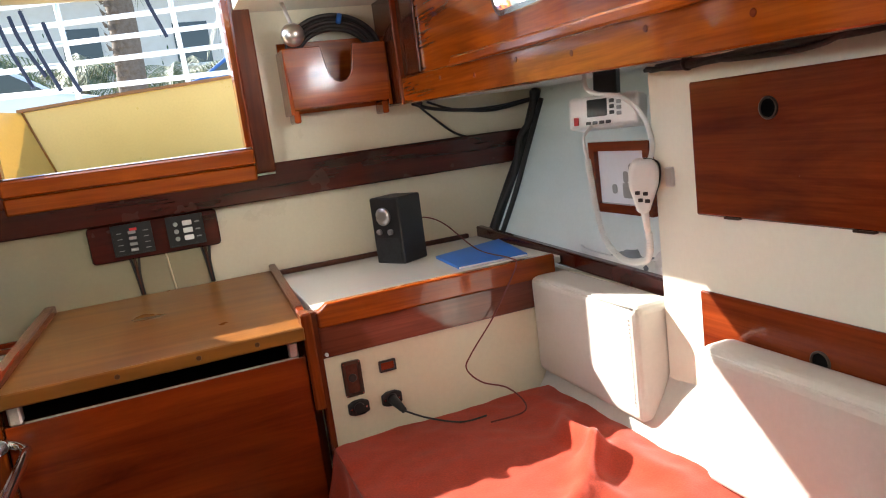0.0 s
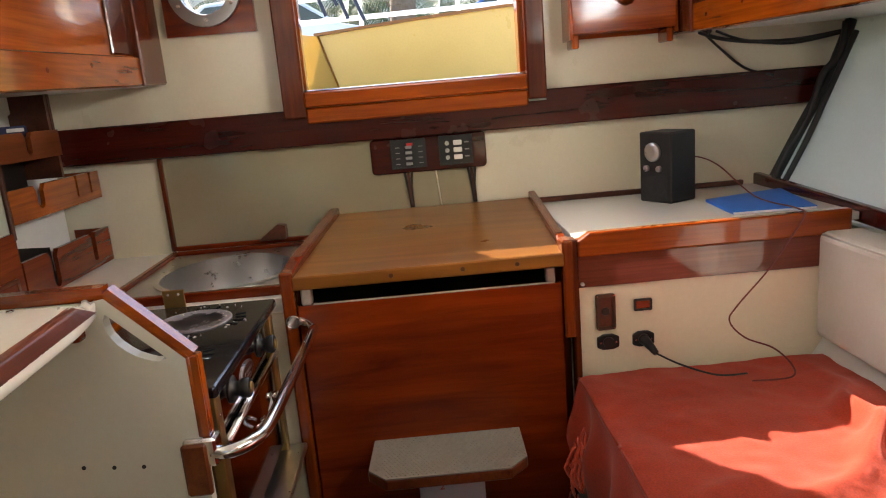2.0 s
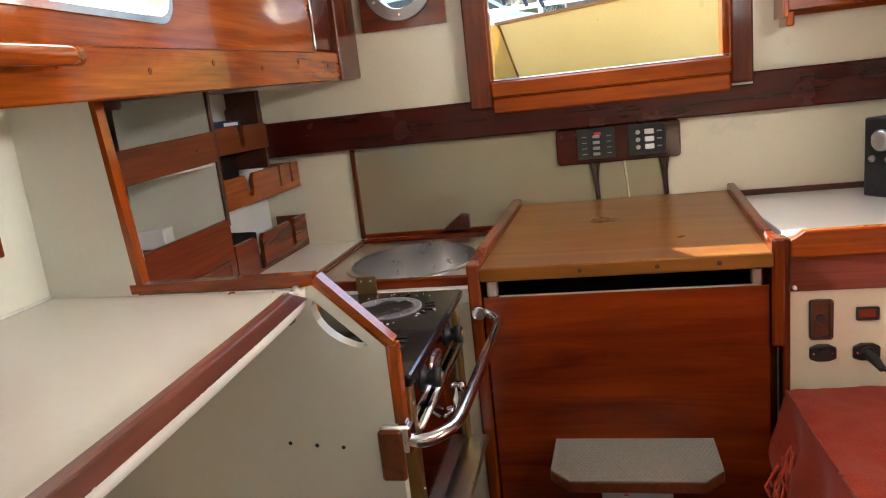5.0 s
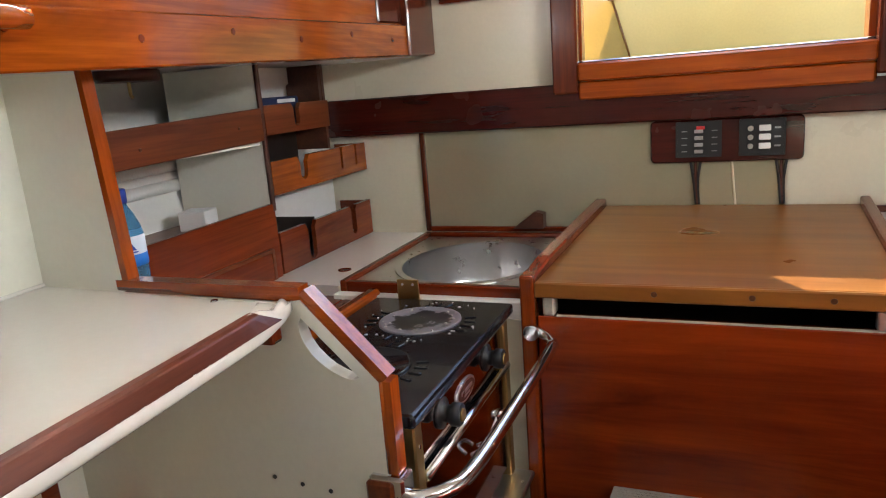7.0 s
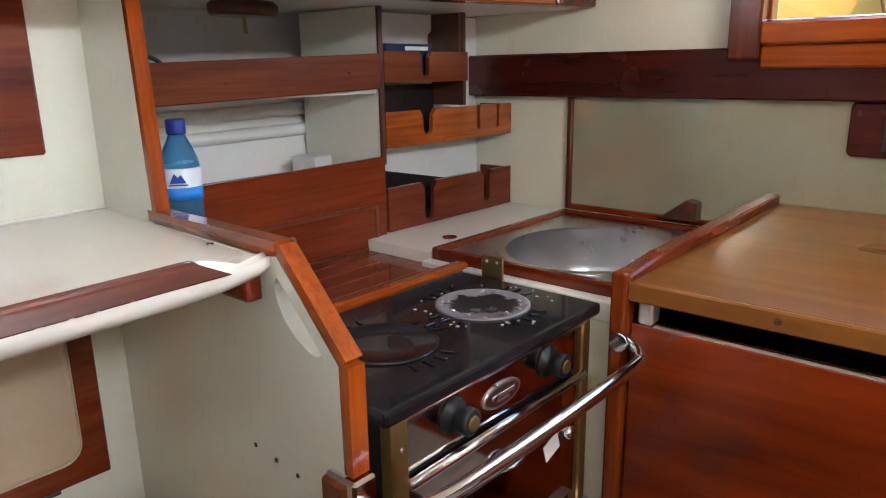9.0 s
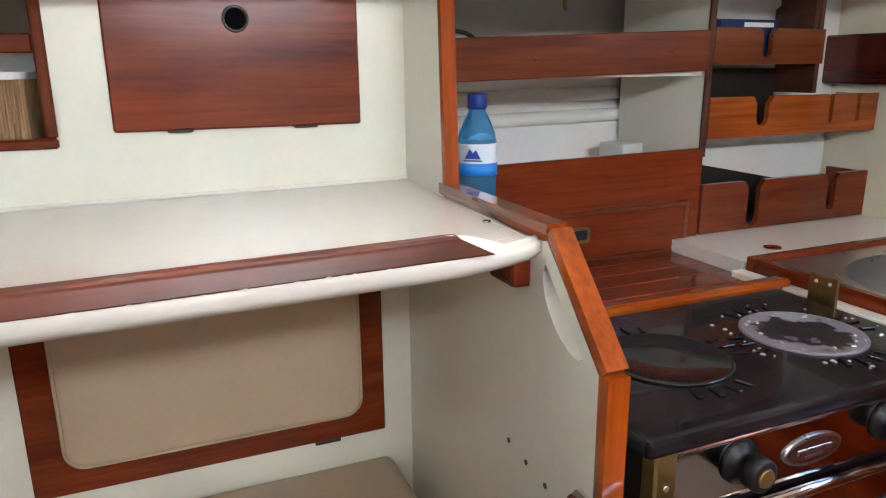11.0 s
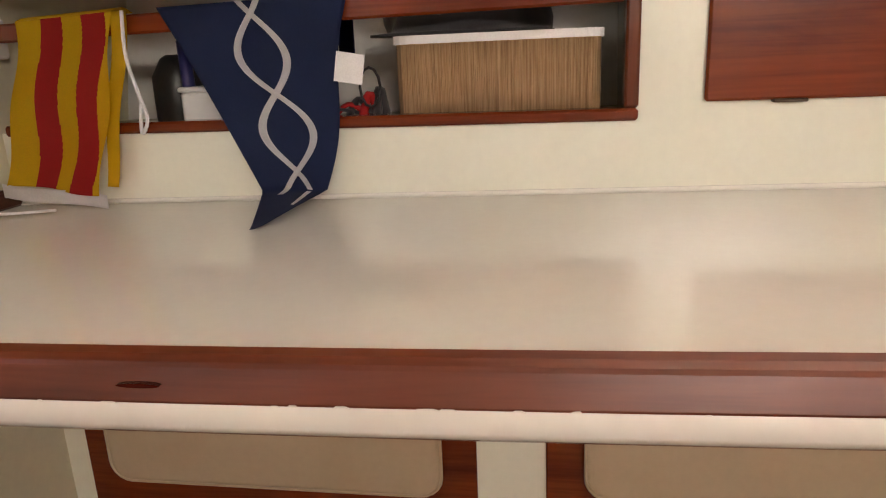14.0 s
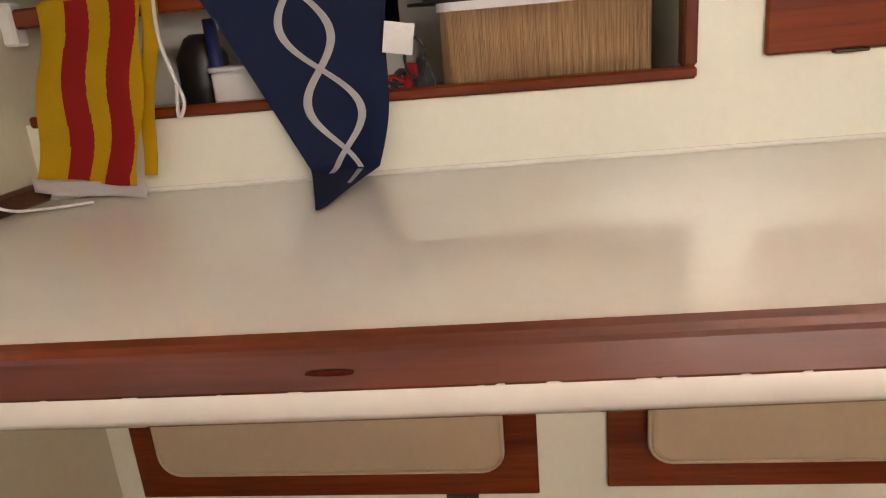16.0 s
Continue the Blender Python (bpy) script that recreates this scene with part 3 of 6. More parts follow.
part("end_strip", box(LEFT, -1.0, -0.275, -0.262, CT - 0.012, CT + 0.014, bev=0.004), DARKBROWN, sh, "dark wooden strip against the bulkhead")
part("screw", lathe([(0.006, 0), (0.005, 0.003)], (-0.965, 1.030, CT + 0.002), "z", 10), CHROME, sh)


def locker_door(y0, y1, z0, z1, face, side, knob):
    """A wooden lift-out door with a finger hole."""
    t = thing(next(door_n), (face, (y0 + y1) / 2, z0), "varnished mahogany locker door with a round finger hole", "cabinet door", kind="structure")
    a, b = sorted((face, face + side * 0.009))
    part("panel", box(a, b, y0, y1, z0, z1, bev=0.003), MAHOG_Y, t)
    ky, kz = knob
    f = face + side * 0.009
    part("ring", lathe([(0.0195, 0.0), (0.0195, side * 0.002), (0.0165, side * 0.004), (0.0155, side * 0.001), (0.0155, 0.0)], (f, ky, kz), "x", 24), BRONZE, t, "dark bronze finger ring")
    # Flat near-black disc, painted as the shade inside the finger hole.
    part("hole", lathe([(0.0155, 0), (0.0155, side * 0.0008)], (f, ky, kz), "x", 20), HOLLOW_SHADE, t)
    for yy in (y0 + 0.09, y1 - 0.09):
        part("hinge", box(*sorted((face, face + side * 0.011)), yy - 0.018, yy + 0.018, z0 - 0.003, z0 + 0.001, bev=0.001), BRONZE, t)
    return t


door_n = iter(("door_1", "door_2", "door_3"))
locker_door(0.613, 0.980, 1.195, 1.425, LEFT, 1, (0.794, 1.354))
locker_door(0.60, 1.040, 1.163, 1.416, RIGHT, -1, (0.855, 1.357))
locker_door(0.30, 1.045, 0.72, 1.010, RIGHT, -1, (0.772, 0.934))


def padded_panel(y0, y1, cy0, cy1, z0):
    t = thing("padded_panel", (LEFT, (y0 + y1) / 2, z0), "beige vinyl pad set in a mahogany frame below the shelf", "panel", "padded panels under the shelf")
    part("frame", box(LEFT, LEFT + 0.008, y0, y1, z0, 0.955, bev=0.002), MAHOG_Y, t)
    part("pad", prism(rounded(cy0, cy1, z0 + 0.052, 0.935, 0.030), "x", LEFT + 0.008, LEFT + 0.032, bev=0.009, seg=3), BEIGE, t)
    pts = [(LEFT + 0.026, u, v) for u, v in rounded(cy0 - 0.001, cy1 + 0.001, z0 + 0.051, 0.936, 0.031)]
    part("piping", tube(pts + pts[:1], 0.0022, 6, smooth=False), BEIGE, t)
    part("hinge", box(LEFT, LEFT + 0.010, y1 - 0.13, y1 - 0.085, z0 - 0.004, z0 + 0.002), BRONZE, t)


padded_panel(0.438, 1.005, 0.490, 0.956, 0.638)
padded_panel(-0.236, 0.345, -0.186, 0.298, 0.628)

# settee under the shelf
st = thing("settee", (-1.05, 0.38, 0), "cream boxed settee with a tan vinyl seat cushion", "sofa")
part("base", box(LEFT, -0.82, -0.27, 1.030, 0.0, 0.50), PALE, st)
part("cushion", box(LEFT + 0.004, -0.80, -0.26, 1.016, 0.50, 0.588, bev=0.018, seg=3), BEIGE, st)
bag = thing("bag", (-0.95, -0.12, 0.588), "soft dark grey bag lying on the settee", "bag")
bm = bmesh.new()
bmesh.ops.create_icosphere(bm, subdivisions=4, radius=1, matrix=Matrix.Translation((-0.92, -0.13, 0.655)) @ Matrix.Diagonal((0.10, 0.13, 0.078, 1)))
for v in bm.verts:
    v.co += (v.co - Vector((-0.92, -0.13, 0.655))) * 0.25 * noise.noise(v.co * 14)
    v.co.z = max(v.co.z, 0.589)
for f in bm.faces:
    f.smooth = True
part("body", bm, DENIM, bag)
part("strap", tube([(-0.92, -0.2, 0.71), (-0.88, -0.14, 0.765), (-0.90, -0.07, 0.72)], 0.008, 8, flat=0.4), WHITEF, bag)

# ---- galley ----
GZ = 0.935
tw = thing("galley_worktop", (-1.0, 1.9, GZ), "white galley worktop with mahogany edging round the sink", "worktop")
bm = bmesh.new()
prism([(LEFT, 1.632), (-1.128, 1.632), (-1.128, 2.165), (-0.635, 2.165), (-0.630, AFT), (LEFT, AFT)], "z", GZ - 0.03, GZ, bm=bm)
prism([(-0.674, 1.654), (-0.670, 1.654), (-0.634, 2.143), (-0.674, 2.143)], "z", GZ - 0.03, GZ, bm=bm)
part("top", bm, LAMINATE, tw)
part("front_ledge", box(-1.128, -0.675, 1.604, 1.632, GZ - 0.05, GZ - 0.012, bev=0.002), LAMINATE, tw)
part("hole_ring", lathe([(0.017, 0.0), (0.017, 0.002), (0.011, 0.002), (0.011, 0.0)], (-1.184, 1.763, GZ), "z", 18), MAHOG_X, tw, "brown ringed finger hole")
sk = thing("sink", (-0.9, 1.9, GZ), "round stainless steel sink in a mahogany-edged frame", "sink")
E0, E1, F0, F1 = -1.126, -0.668, 1.634, 2.163
part("edging", prism([(E0, F0), (E0 + 0.018, F0), (E0 + 0.018, F1), (E0, F1)], "z", GZ - 0.03, GZ + 0.012, bev=0.003), MAHOG_Y, sk)
part("edging", prism([(E0 + 0.018, F1 - 0.018), (-0.636, F1 - 0.018), (-0.634, F1), (E0 + 0.018, F1)], "z", GZ - 0.03, GZ + 0.012, bev=0.003), MAHOG_X, sk)
part("edging", prism([(E0 + 0.018, F0), (E1, F0), (E1, F0 + 0.018), (E0 + 0.018, F0 + 0.018)], "z", GZ - 0.03, GZ + 0.010, bev=0.003), MAHOG_X, sk)
part("surround", holed([(-0.89 + 0.216 * max(-1, min(1, 1.45 * math.cos(2 * math.pi * k / 40))), 1.898 + 0.243 * max(-1, min(1, 1.45 * math.sin(2 * math.pi * k / 40)))) for k in range(40)],
     [(-0.878 + 0.178 * math.cos(2 * math.pi * k / 40), 1.872 + 0.205 * math.sin(2 * math.pi * k / 40)) for k in range(40)], "z", GZ - 0.006, GZ + 0.001), STEEL, sk)
part("rim", holed([(-0.878 + 0.19 * math.cos(2 * math.pi * k / 40), 1.872 + 0.217 * math.sin(2 * math.pi * k / 40)) for k in range(40)],
     [(-0.878 + 0.174 * math.cos(2 * math.pi * k / 40), 1.872 + 0.2 * math.sin(2 * math.pi * k / 40)) for k in range(40)], "z", GZ + 0.001, GZ + 0.004), STEEL, sk)
bm = bmesh.new()
prof = [(1.0, -0.001), (0.985, -0.03), (0.97, -0.09), (0.90, -0.135), (0.70, -0.15), (0.12, -0.155)]
rings = [[bm.verts.new((-0.878 + 0.176 * r * math.cos(2 * math.pi * k / 40), 1.872 + 0.202 * r * math.sin(2 * math.pi * k / 40), GZ + h)) for k in range(40)] for r, h in prof]
for a, b in zip(rings, rings[1:]):
    for k in range(40):
        bm.faces.new((a[k], b[k], b[(k + 1) % 40], a[(k + 1) % 40])).smooth = True
part("bowl", bm, STEEL, sk)
part("drain", lathe([(0.028, 0), (0.028, 0.004), (0.012, 0.001)], (-0.878, 1.872, GZ - 0.157), "z", 20), CHROME, sk)
setting("galley_front", box(-0.80, -0.685, 1.602, 1.634, 0.0, GZ - 0.05), CREAM, "cream painted galley end panel", "wall")

# wooden tray behind the cooker
ty = thing("galley_ledge", (-1.15, 1.33, GZ), "dark slatted wooden ledge with an amber front rail", "shelf")
for i in range(5):
    x = LEFT + 0.003 + i * 0.0575
    part("slat", box(x, x + 0.0555, 1.094, 1.628, 0.896, 0.912, bev=0.0015), MAHOG_Y, ty)
part("front_rail", box(-1.046, -1.016, 1.078, 1.628, 0.88, 0.936, bev=0.008, seg=2), AMBER_Y, ty)

# cooker
WORN, n, l, p = nodes_of("worn_burner_enamel")
bare = noise_node(n, l, coords(n, l, (1, 1, 1)), 38, 5, 0.6, 0.4)
rad = n.new("ShaderNodeVectorMath")
rad.operation = "DISTANCE"
l.new(coords(n, l, (1, 1, 0)), rad.inputs[0])
rad.inputs[1].default_value = (-0.842, 1.446, 0)
grow = n.new("ShaderNodeMath")
grow.operation = "MULTIPLY_ADD"
l.new(rad.outputs["Value"], grow.inputs[0])
grow.inputs[1].default_value = 7.0
l.new(bare, grow.inputs[2])
mask = ramp(n, l, grow.outputs[0], [(0.82, (0, 0, 0)), (0.85, (1, 1, 1))])
l.new(blend(n, l, mask, (0.015, 0.015, 0.018), (0.24, 0.225, 0.25)), p.inputs["Base Color"])
p.inputs["Roughness"].default_value = 0.32
ck = thing("cooker", (-0.85, 1.33, 0.55), "two-burner black enamelled boat cooker with a chromed front", "cooker")
part("hob", box(-1.005, -0.693, 1.072, 1.580, 0.908, 0.930, bev=0.006, seg=2), ENAMEL, ck)
for (x, y), worn in (((-0.848, 1.222), 0), ((-0.842, 1.446), 1)):
    b = part("burner_plate", lathe([(0.080, 0), (0.080, 0.0025), (0.076, 0.0035), (0.074, 0.0022), (0.02, 0.0018)], (x, y, 0.930), "z", 36), ENAMEL if not worn else WORN, ck, "worn round burner plate")
random.seed(5)
for cx, cy in ((-0.842, 1.446), (-0.848, 1.222)):
    for k in range(26):
        a = 2 * math.pi * (k + 0.5) / 26
        if math.cos(a * 4) > -0.15:
            r = 0.098
            part("slot", turned(box(cx + r * math.cos(a) - 0.011, cx + r * math.cos(a) + 0.011, cy + r * math.sin(a) - 0.0035, cy + r * math.sin(a) + 0.0035, 0.930, 0.9325, bev=0.001),
                 math.degrees(a), (cx + r * math.cos(a), cy + r * math.sin(a), 0.93)), ENAMEL, ck)
bm = bmesh.new()
for k in range(46):
    a, r = random.uniform(0, 6.28), random.choice((random.uniform(0.058, 0.074), random.uniform(0.088, 0.12)))
    x, y = -0.842 + r * math.cos(a), 1.446 + r * math.sin(a)
    lathe([(random.uniform(0.0015, 0.004), 0), (0.001, 0.0016)], (x, y, 0.9305 if r > 0.08 else 0.9322), "z", 6, bm=bm)
tagged(part("crumbs", bm, paint("pale_crumbs", (0.55, 0.52, 0.5), 0.4), ck, "pale spilt drops on the hob"), kind="stuff")
part("body", box(-0.99, -0.722, 1.100, 1.565, 0.56, 0.908, bev=0.004), ENAMEL, ck)
PLATE = metal("reddish_polished_front", (0.66, 0.57, 0.54), 0.03, 0.09)
part("front_panel", box(-0.722, -0.712, 1.122, 1.538, 0.820, 0.900, bev=0.002), PLATE, ck, "polished steel control panel")
part("oven_door", box(-0.722, -0.710, 1.122, 1.538, 0.585, 0.800, bev=0.003), PLATE, ck, "polished oven door")
part("top_bar", tube([(-0.706, 1.118, 0.904), (-0.706, 1.545, 0.904)], 0.006, 8, smooth=False), CHROME, ck)
part("door_bar", tube([(-0.703, 1.118, 0.810), (-0.703, 1.545, 0.810)], 0.008, 8, smooth=False), CHROME, ck)
part("corner_post", box(-0.728, -0.704, 1.092, 1.121, 0.56, 0.905, bev=0.003), BRASS, ck, "tarnished brass corner strip")
part("corner_post", box(-0.728, -0.704, 1.540, 1.566, 0.56, 0.905, bev=0.003), BRASS, ck, "tarnished brass corner strip")
for y in (1.212, 1.442):
    k = part("knob", lathe([(0.026, 0.0), (0.026, 0.004), (0.014, 0.006), (0.015, 0.018), (0.019, 0.020), (0.019, 0.034), (0.016, 0.036)], (-0.712, y, 0.866), "x", 14), BLACK, ck, "black control knob")
    part("knob_cap", lathe([(0.011, 0), (0.010, 0.003)], (-0.676, y, 0.866), "x", 18), BRASS, k, "brass knob cap")
pl = part("name_plate", lathe([(0.046, 0), (0.046, 0.002), (0.043, 0.0035)], (-0.712, 1.322, 0.856), "x", 32, sy=0.42), STEEL, ck, "oval steel maker's plate")
part("plate_field", lathe([(0.040, 0), (0.040, 0.0006)], (-0.7086, 1.322, 0.856), "x", 32, sy=0.36), DARKBROWN, pl)
part("plate_bar", box(-0.7082, -0.7070, 1.295, 1.349, 0.8535, 0.8605, bev=0.0005), STEEL, pl)
part("plate_bar", box(-0.7082, -0.7070, 1.308, 1.336, 0.8475, 0.8505), STEEL, pl)
part("door_catch", tube([(-0.706, 1.315, 0.735), (-0.690, 1.32, 0.745), (-0.690, 1.345, 0.745), (-0.706, 1.35, 0.735)], 0.004, 8), CHROME, ck)
part("door_catch", lathe([(0.012, 0), (0.012, 0.014), (0.007, 0.018)], (-0.711, 1.50, 0.72), "x", 12), CHROME, ck)
part("sticker", turned(box(-0.7098, -0.7090, 1.440, 1.482, 0.690, 0.722), 18, (-0.709, 1.46, 0.705), "X"), WHITEP, ck, "torn white sticker")
part("screw", lathe([(0.004, 0), (0.003, 0.002)], (-0.704, 1.106, 0.865), "x", 8), CHROME, ck)
part("screw", lathe([(0.004, 0), (0.003, 0.002)], (-0.704, 1.106, 0.70), "x", 8), CHROME, ck)
part("drip_shelf", box(-0.735, -0.665, 1.085, 1.575, 0.545, 0.56, bev=0.003), STEEL, ck)
pb = thing("cooker_bracket", (-0.93, 1.60, 0.93), "small dark brass plate standing behind the cooker", "bracket")
part("plate", box(-0.955, -0.905, 1.588, 1.593, 0.900, 0.968, bev=0.001), BRASS, pb)
for x in (-0.942, -0.918):
    part("hole", lathe([(0.003, 0), (0.003, -0.0008)], (x, 1.588, 0.958), "y", 8), WHITEP, pb)

# grab bar before the cooker
gb = thing("grab_bar", (-0.66, 1.35, 0.83), "bent chromed grab bar in front of the cooker", "rail")
part("bar", tube([(-0.700, 1.028, 0.838), (-0.672, 1.030, 0.836), (-0.645, 1.060, 0.834), (-0.630, 1.115, 0.832), (-0.622, 1.30, 0.836), (-0.612, 1.535, 0.848), (-0.615, 1.572, 0.852), (-0.632, 1.592, 0.858), (-0.655, 1.600, 0.866)], 0.0115, 12), CHROME, gb)
part("bracket", box(-0.742, -0.690, PT - 0.019, PT + 0.017, 0.818, 0.866, bev=0.004), CHROME, gb)
part("backing_block", box(-0.745, -0.704, PT - 0.024, PT - 0.011, 0.770, 0.860, bev=0.004), BROWN_Y, gb, "brown wooden backing block")
part("flange", lathe([(0.018, 0), (0.016, -0.006)], (-0.660, 1.5845, 0.866), "y", 16), CHROME, gb)

# racks at the hull side
FX = LEFT


def notched(y0, y1, z0, z1, notches, depth, bm=None, x0=FX, x1=FX + 0.012):
    """A board with round-bottomed notches cut from its upper edge."""
    pts = [(y0, z0), (y1, z0), (y1, z1)]
    for yc, w, d in sorted(notches, reverse=True):
        h = w / 2
        pts += [(yc + h * 1.7, z1), (yc + h, z1 - h)]
        pts += [(yc + h * math.cos(radians(a)), z1 - d + h + h * math.sin(radians(a))) for a in (0, -36, -72, -108, -144, -180)]
        pts += [(yc - h, z1 - h), (yc - h * 1.7, z1)]
    pts.append((y0, z1))
    return prism(pts, "x", x0, x1, bm=bm)


fl = thing("galley_shelf", (FX, 1.4, 0.9), "brown wooden galley shelf fronts with a flush drawer", "shelf", kind="structure")
part("upper_rail", prism([(1.094, 1.256), (1.692, 1.272), (1.692, 1.349), (1.094, 1.328)], "x", FX, FX + 0.014, bev=0.002), BROWN_Y, fl)
part("lower_board", prism([(1.094, 0.905), (1.70, 0.905), (1.70, 1.119), (1.094, 1.110)], "x", FX, FX + 0.012, bev=0.002), MAHOG_Y, fl)
dr = part("drawer", box(FX + 0.010, FX + 0.016, 1.325, 1.660, 0.915, 1.005, bev=0.002), MAHOG_Y, fl, "flush mahogany drawer front")
part("drawer_molding", holed(rounded(1.315, 1.668, 0.908, 1.013, 0.004), rounded(1.325, 1.658, 0.916, 1.004, 0.004), "x", FX + 0.012, FX + 0.0175), BROWN_Y, dr)
part("finger_pull", holed(rounded(1.385, 1.428, 0.950, 0.982, 0.008), rounded(1.391, 1.422, 0.956, 0.976, 0.005), "x", FX + 0.016, FX + 0.019), BRASS, dr)
part("pull_hollow", box(FX + 0.016, FX + 0.0168, 1.391, 1.422, 0.956, 0.976), BLACK, dr)
part("shelf_board", box(-1.62, FX, 1.096, 1.69, 1.262, 1.274), PALE, fl)
part("shelf_board", box(-1.62, FX, 1.096, 1.69, 1.056, 1.070), BROWN_Y, fl)
part("bottle_ledge", box(FX + 0.012, -1.188, 1.092, 1.190, 1.056, 1.070), BROWN_Y, fl)
part("divider", box(-1.60, FX + 0.004, 1.692, 1.704, 0.905, 1.45), PALE, fl, "cream divider with a brown edge")
part("divider_edge", box(FX + 0.004, FX + 0.013, 1.691, 1.705, 1.10, 1.45, bev=0.002), DARKBROWN, fl)
part("rack_back", box(-1.46, -1.45, 1.704, AFT, 0.93, 1.45), WHITE, fl, "white panel behind the racks")
for y, z in ((1.30, 1.293), (1.60, 1.308), (1.12, 1.282)):
    part("screw", lathe([(0.004, 0), (0.003, 0.0015)], (FX + 0.014, y, z), "x", 8), DARKBROWN, fl)


def rack(y0, y1, z0, z1, notches, mat, label, back=(), depth=0.09):
    t = thing("storage_rack", (FX, (y0 + y1) / 2, z0), label, "rack", "racks beside the sink")
    part("front", notched(y0, y1, z0, z1, notches, 0.05), mat, t)
    # Bottom and back are darkened in colour for the rack's shaded inside.
    part("bottom", box(FX - depth, FX, y0, y1, z0, z0 + 0.010), RACK_DARK, t)
    if back:
        part("back", prism(back, "x", FX - depth - 0.010, FX - depth), RACK_DARK, t, "dark back board")
    part("end", box(FX - depth, FX, y1 - 0.010, y1, z0 + 0.010, z1 - 0.002), mat, t)
    return t


rack(1.706, 2.005, 1.283, 1.354, [(1.845, 0.026, 0.058)], BROWN_Y, "small brown wooden rack with one notch")
rack(1.706, 2.197, 1.136, 1.219, [(1.850, 0.034, 0.062), (2.050, 0.012, 0.062), (2.135, 0.012, 0.062)], AMBER_Y, "varnished wooden rack with three notches", [(1.79, 1.136), (1.985, 1.136), (1.985, 1.275), (1.79, 1.275)])
rack(1.706, 2.197, 0.937, 1.042, [(1.850, 0.034, 0.10), (2.085, 0.026, 0.085)], MAHOG_Y, "deep dark wooden rack with two notches", [(1.765, 0.937), (2.03, 0.937), (2.03, 1.02), (1.765, 1.072)])
up = thing("rack_upright", (FX, 2.0, 1.2), "dark brown upright board with a scalloped edge", "board")
part("board", prism([(1.992, 1.222), (2.004, 1.222), (2.004, 1.45), (1.992, 1.45)], "x", FX - 0.10, FX + 0.006), DARKBROWN, up)
part("cheek", prism([(FX - 0.10, 1.354), (FX + 0.004, 1.354), (FX + 0.004, 1.448), (FX - 0.05, 1.43), (FX - 0.085, 1.41), (FX - 0.10, 1.40)], "y", 1.978, 1.991), DARKBROWN, up)
bc = thing("blue_packet", (FX - 0.05, 1.82, 1.295), "small blue packet lying in the upper rack", "packet")
part("packet", box(FX - 0.075, FX - 0.012, 1.735, 1.90, 1.294, 1.372, bev=0.004), NAVY, bc)
part("print", box(FX - 0.0118, FX - 0.0112, 1.80, 1.88, 1.357, 1.366), WHITEP, bc)

# loose things on the galley shelf
bt = thing("water_bottle", (-1.227, 1.148, 1.070), "clear blue plastic water bottle with a printed label", "bottle")
BC = (-1.236, 1.146, 1.068)
part("body", lathe([(0.028, 0.0), (0.032, 0.006), (0.032, 0.045), (0.030, 0.055), (0.032, 0.062), (0.032, 0.098), (0.029, 0.112), (0.022, 0.130), (0.014, 0.146), (0.0125, 0.152)], BC, "z", 28), BOTTLE, bt)
part("cap", lathe([(0.0145, 0.150), (0.0155, 0.153), (0.0155, 0.172), (0.014, 0.174)], BC, "z", 20), paint("dark_blue_cap", (0.01, 0.03, 0.25), 0.4), bt, "dark blue screw cap")
lb = part("label", lathe([(0.0326, 0.046), (0.0328, 0.050), (0.0328, 0.094), (0.0324, 0.097)], BC, "z", 28), paint("bottle_label", (0.72, 0.78, 0.86), 0.4, 0.05, 0.02), bt, "white and blue label")
part("label_band", lathe([(0.0331, 0.046), (0.0331, 0.066)], BC, "z", 28), paint("label_blue", (0.03, 0.22, 0.72), 0.4, 0.05, 0.02), lb)


def lettering(text, size, m, mat, parent, name="lettering"):
    cu = bpy.data.curves.new(name, "FONT")
    cu.body, cu.size, cu.align_x, cu.extrude = text, size, "CENTER", 0.0003
    tmp = bpy.data.objects.new(name, cu)
    scene.collection.objects.link(tmp)
    bpy.context.view_layer.update()
    me = bpy.data.meshes.new_from_object(tmp.evaluated_get(bpy.context.evaluated_depsgraph_get()))
    bpy.data.objects.remove(tmp)
    bm = bmesh.new()
    bm.from_mesh(me)
    bpy.data.meshes.remove(me)
    bmesh.ops.transform(bm, matrix=m, verts=bm.verts)
    return part(name, bm, mat, parent)


INK = paint("label_ink", (0.02, 0.06, 0.4), 0.5)
for name, flat in (("emblem", [(-0.013, 0.0), (0.013, 0.0), (0.005, 0.014), (0.0, 0.009), (-0.005, 0.016)]), ("ink_bar", [(-0.015, -0.004), (0.015, -0.004), (0.015, -0.002), (-0.015, -0.002)])):
    bm = prism(flat, "z", -0.0003, 0.0003)
    bmesh.ops.transform(bm, matrix=pose(BC[0] + 0.0268, BC[1] - 0.0202, BC[2] + 0.074, 90, 0, 53), verts=bm.verts)
    part(name, bm, INK, lb)
wb = thing("white_box", (-1.48, 1.60, 1.086), "small white cardboard box on the galley shelf", "box")
part("carton", turned(box(-1.53, -1.46, 1.595, 1.66, 1.071, 1.118, bev=0.002), 12, (-1.48, 1.62, 1.1)), [WHITEP], wb)
hk = thing("lamp_block", (-1.50, 1.46, 1.42), "dark oval wooden block with a small hook under the deck", "hook")
part("block", lathe([(0.075, 0.0), (0.08, 0.008), (0.08, 0.022), (0.07, 0.03)], (-1.47, 1.45, 1.425), "z", 24, sx=0.6), DARKBROWN, hk)
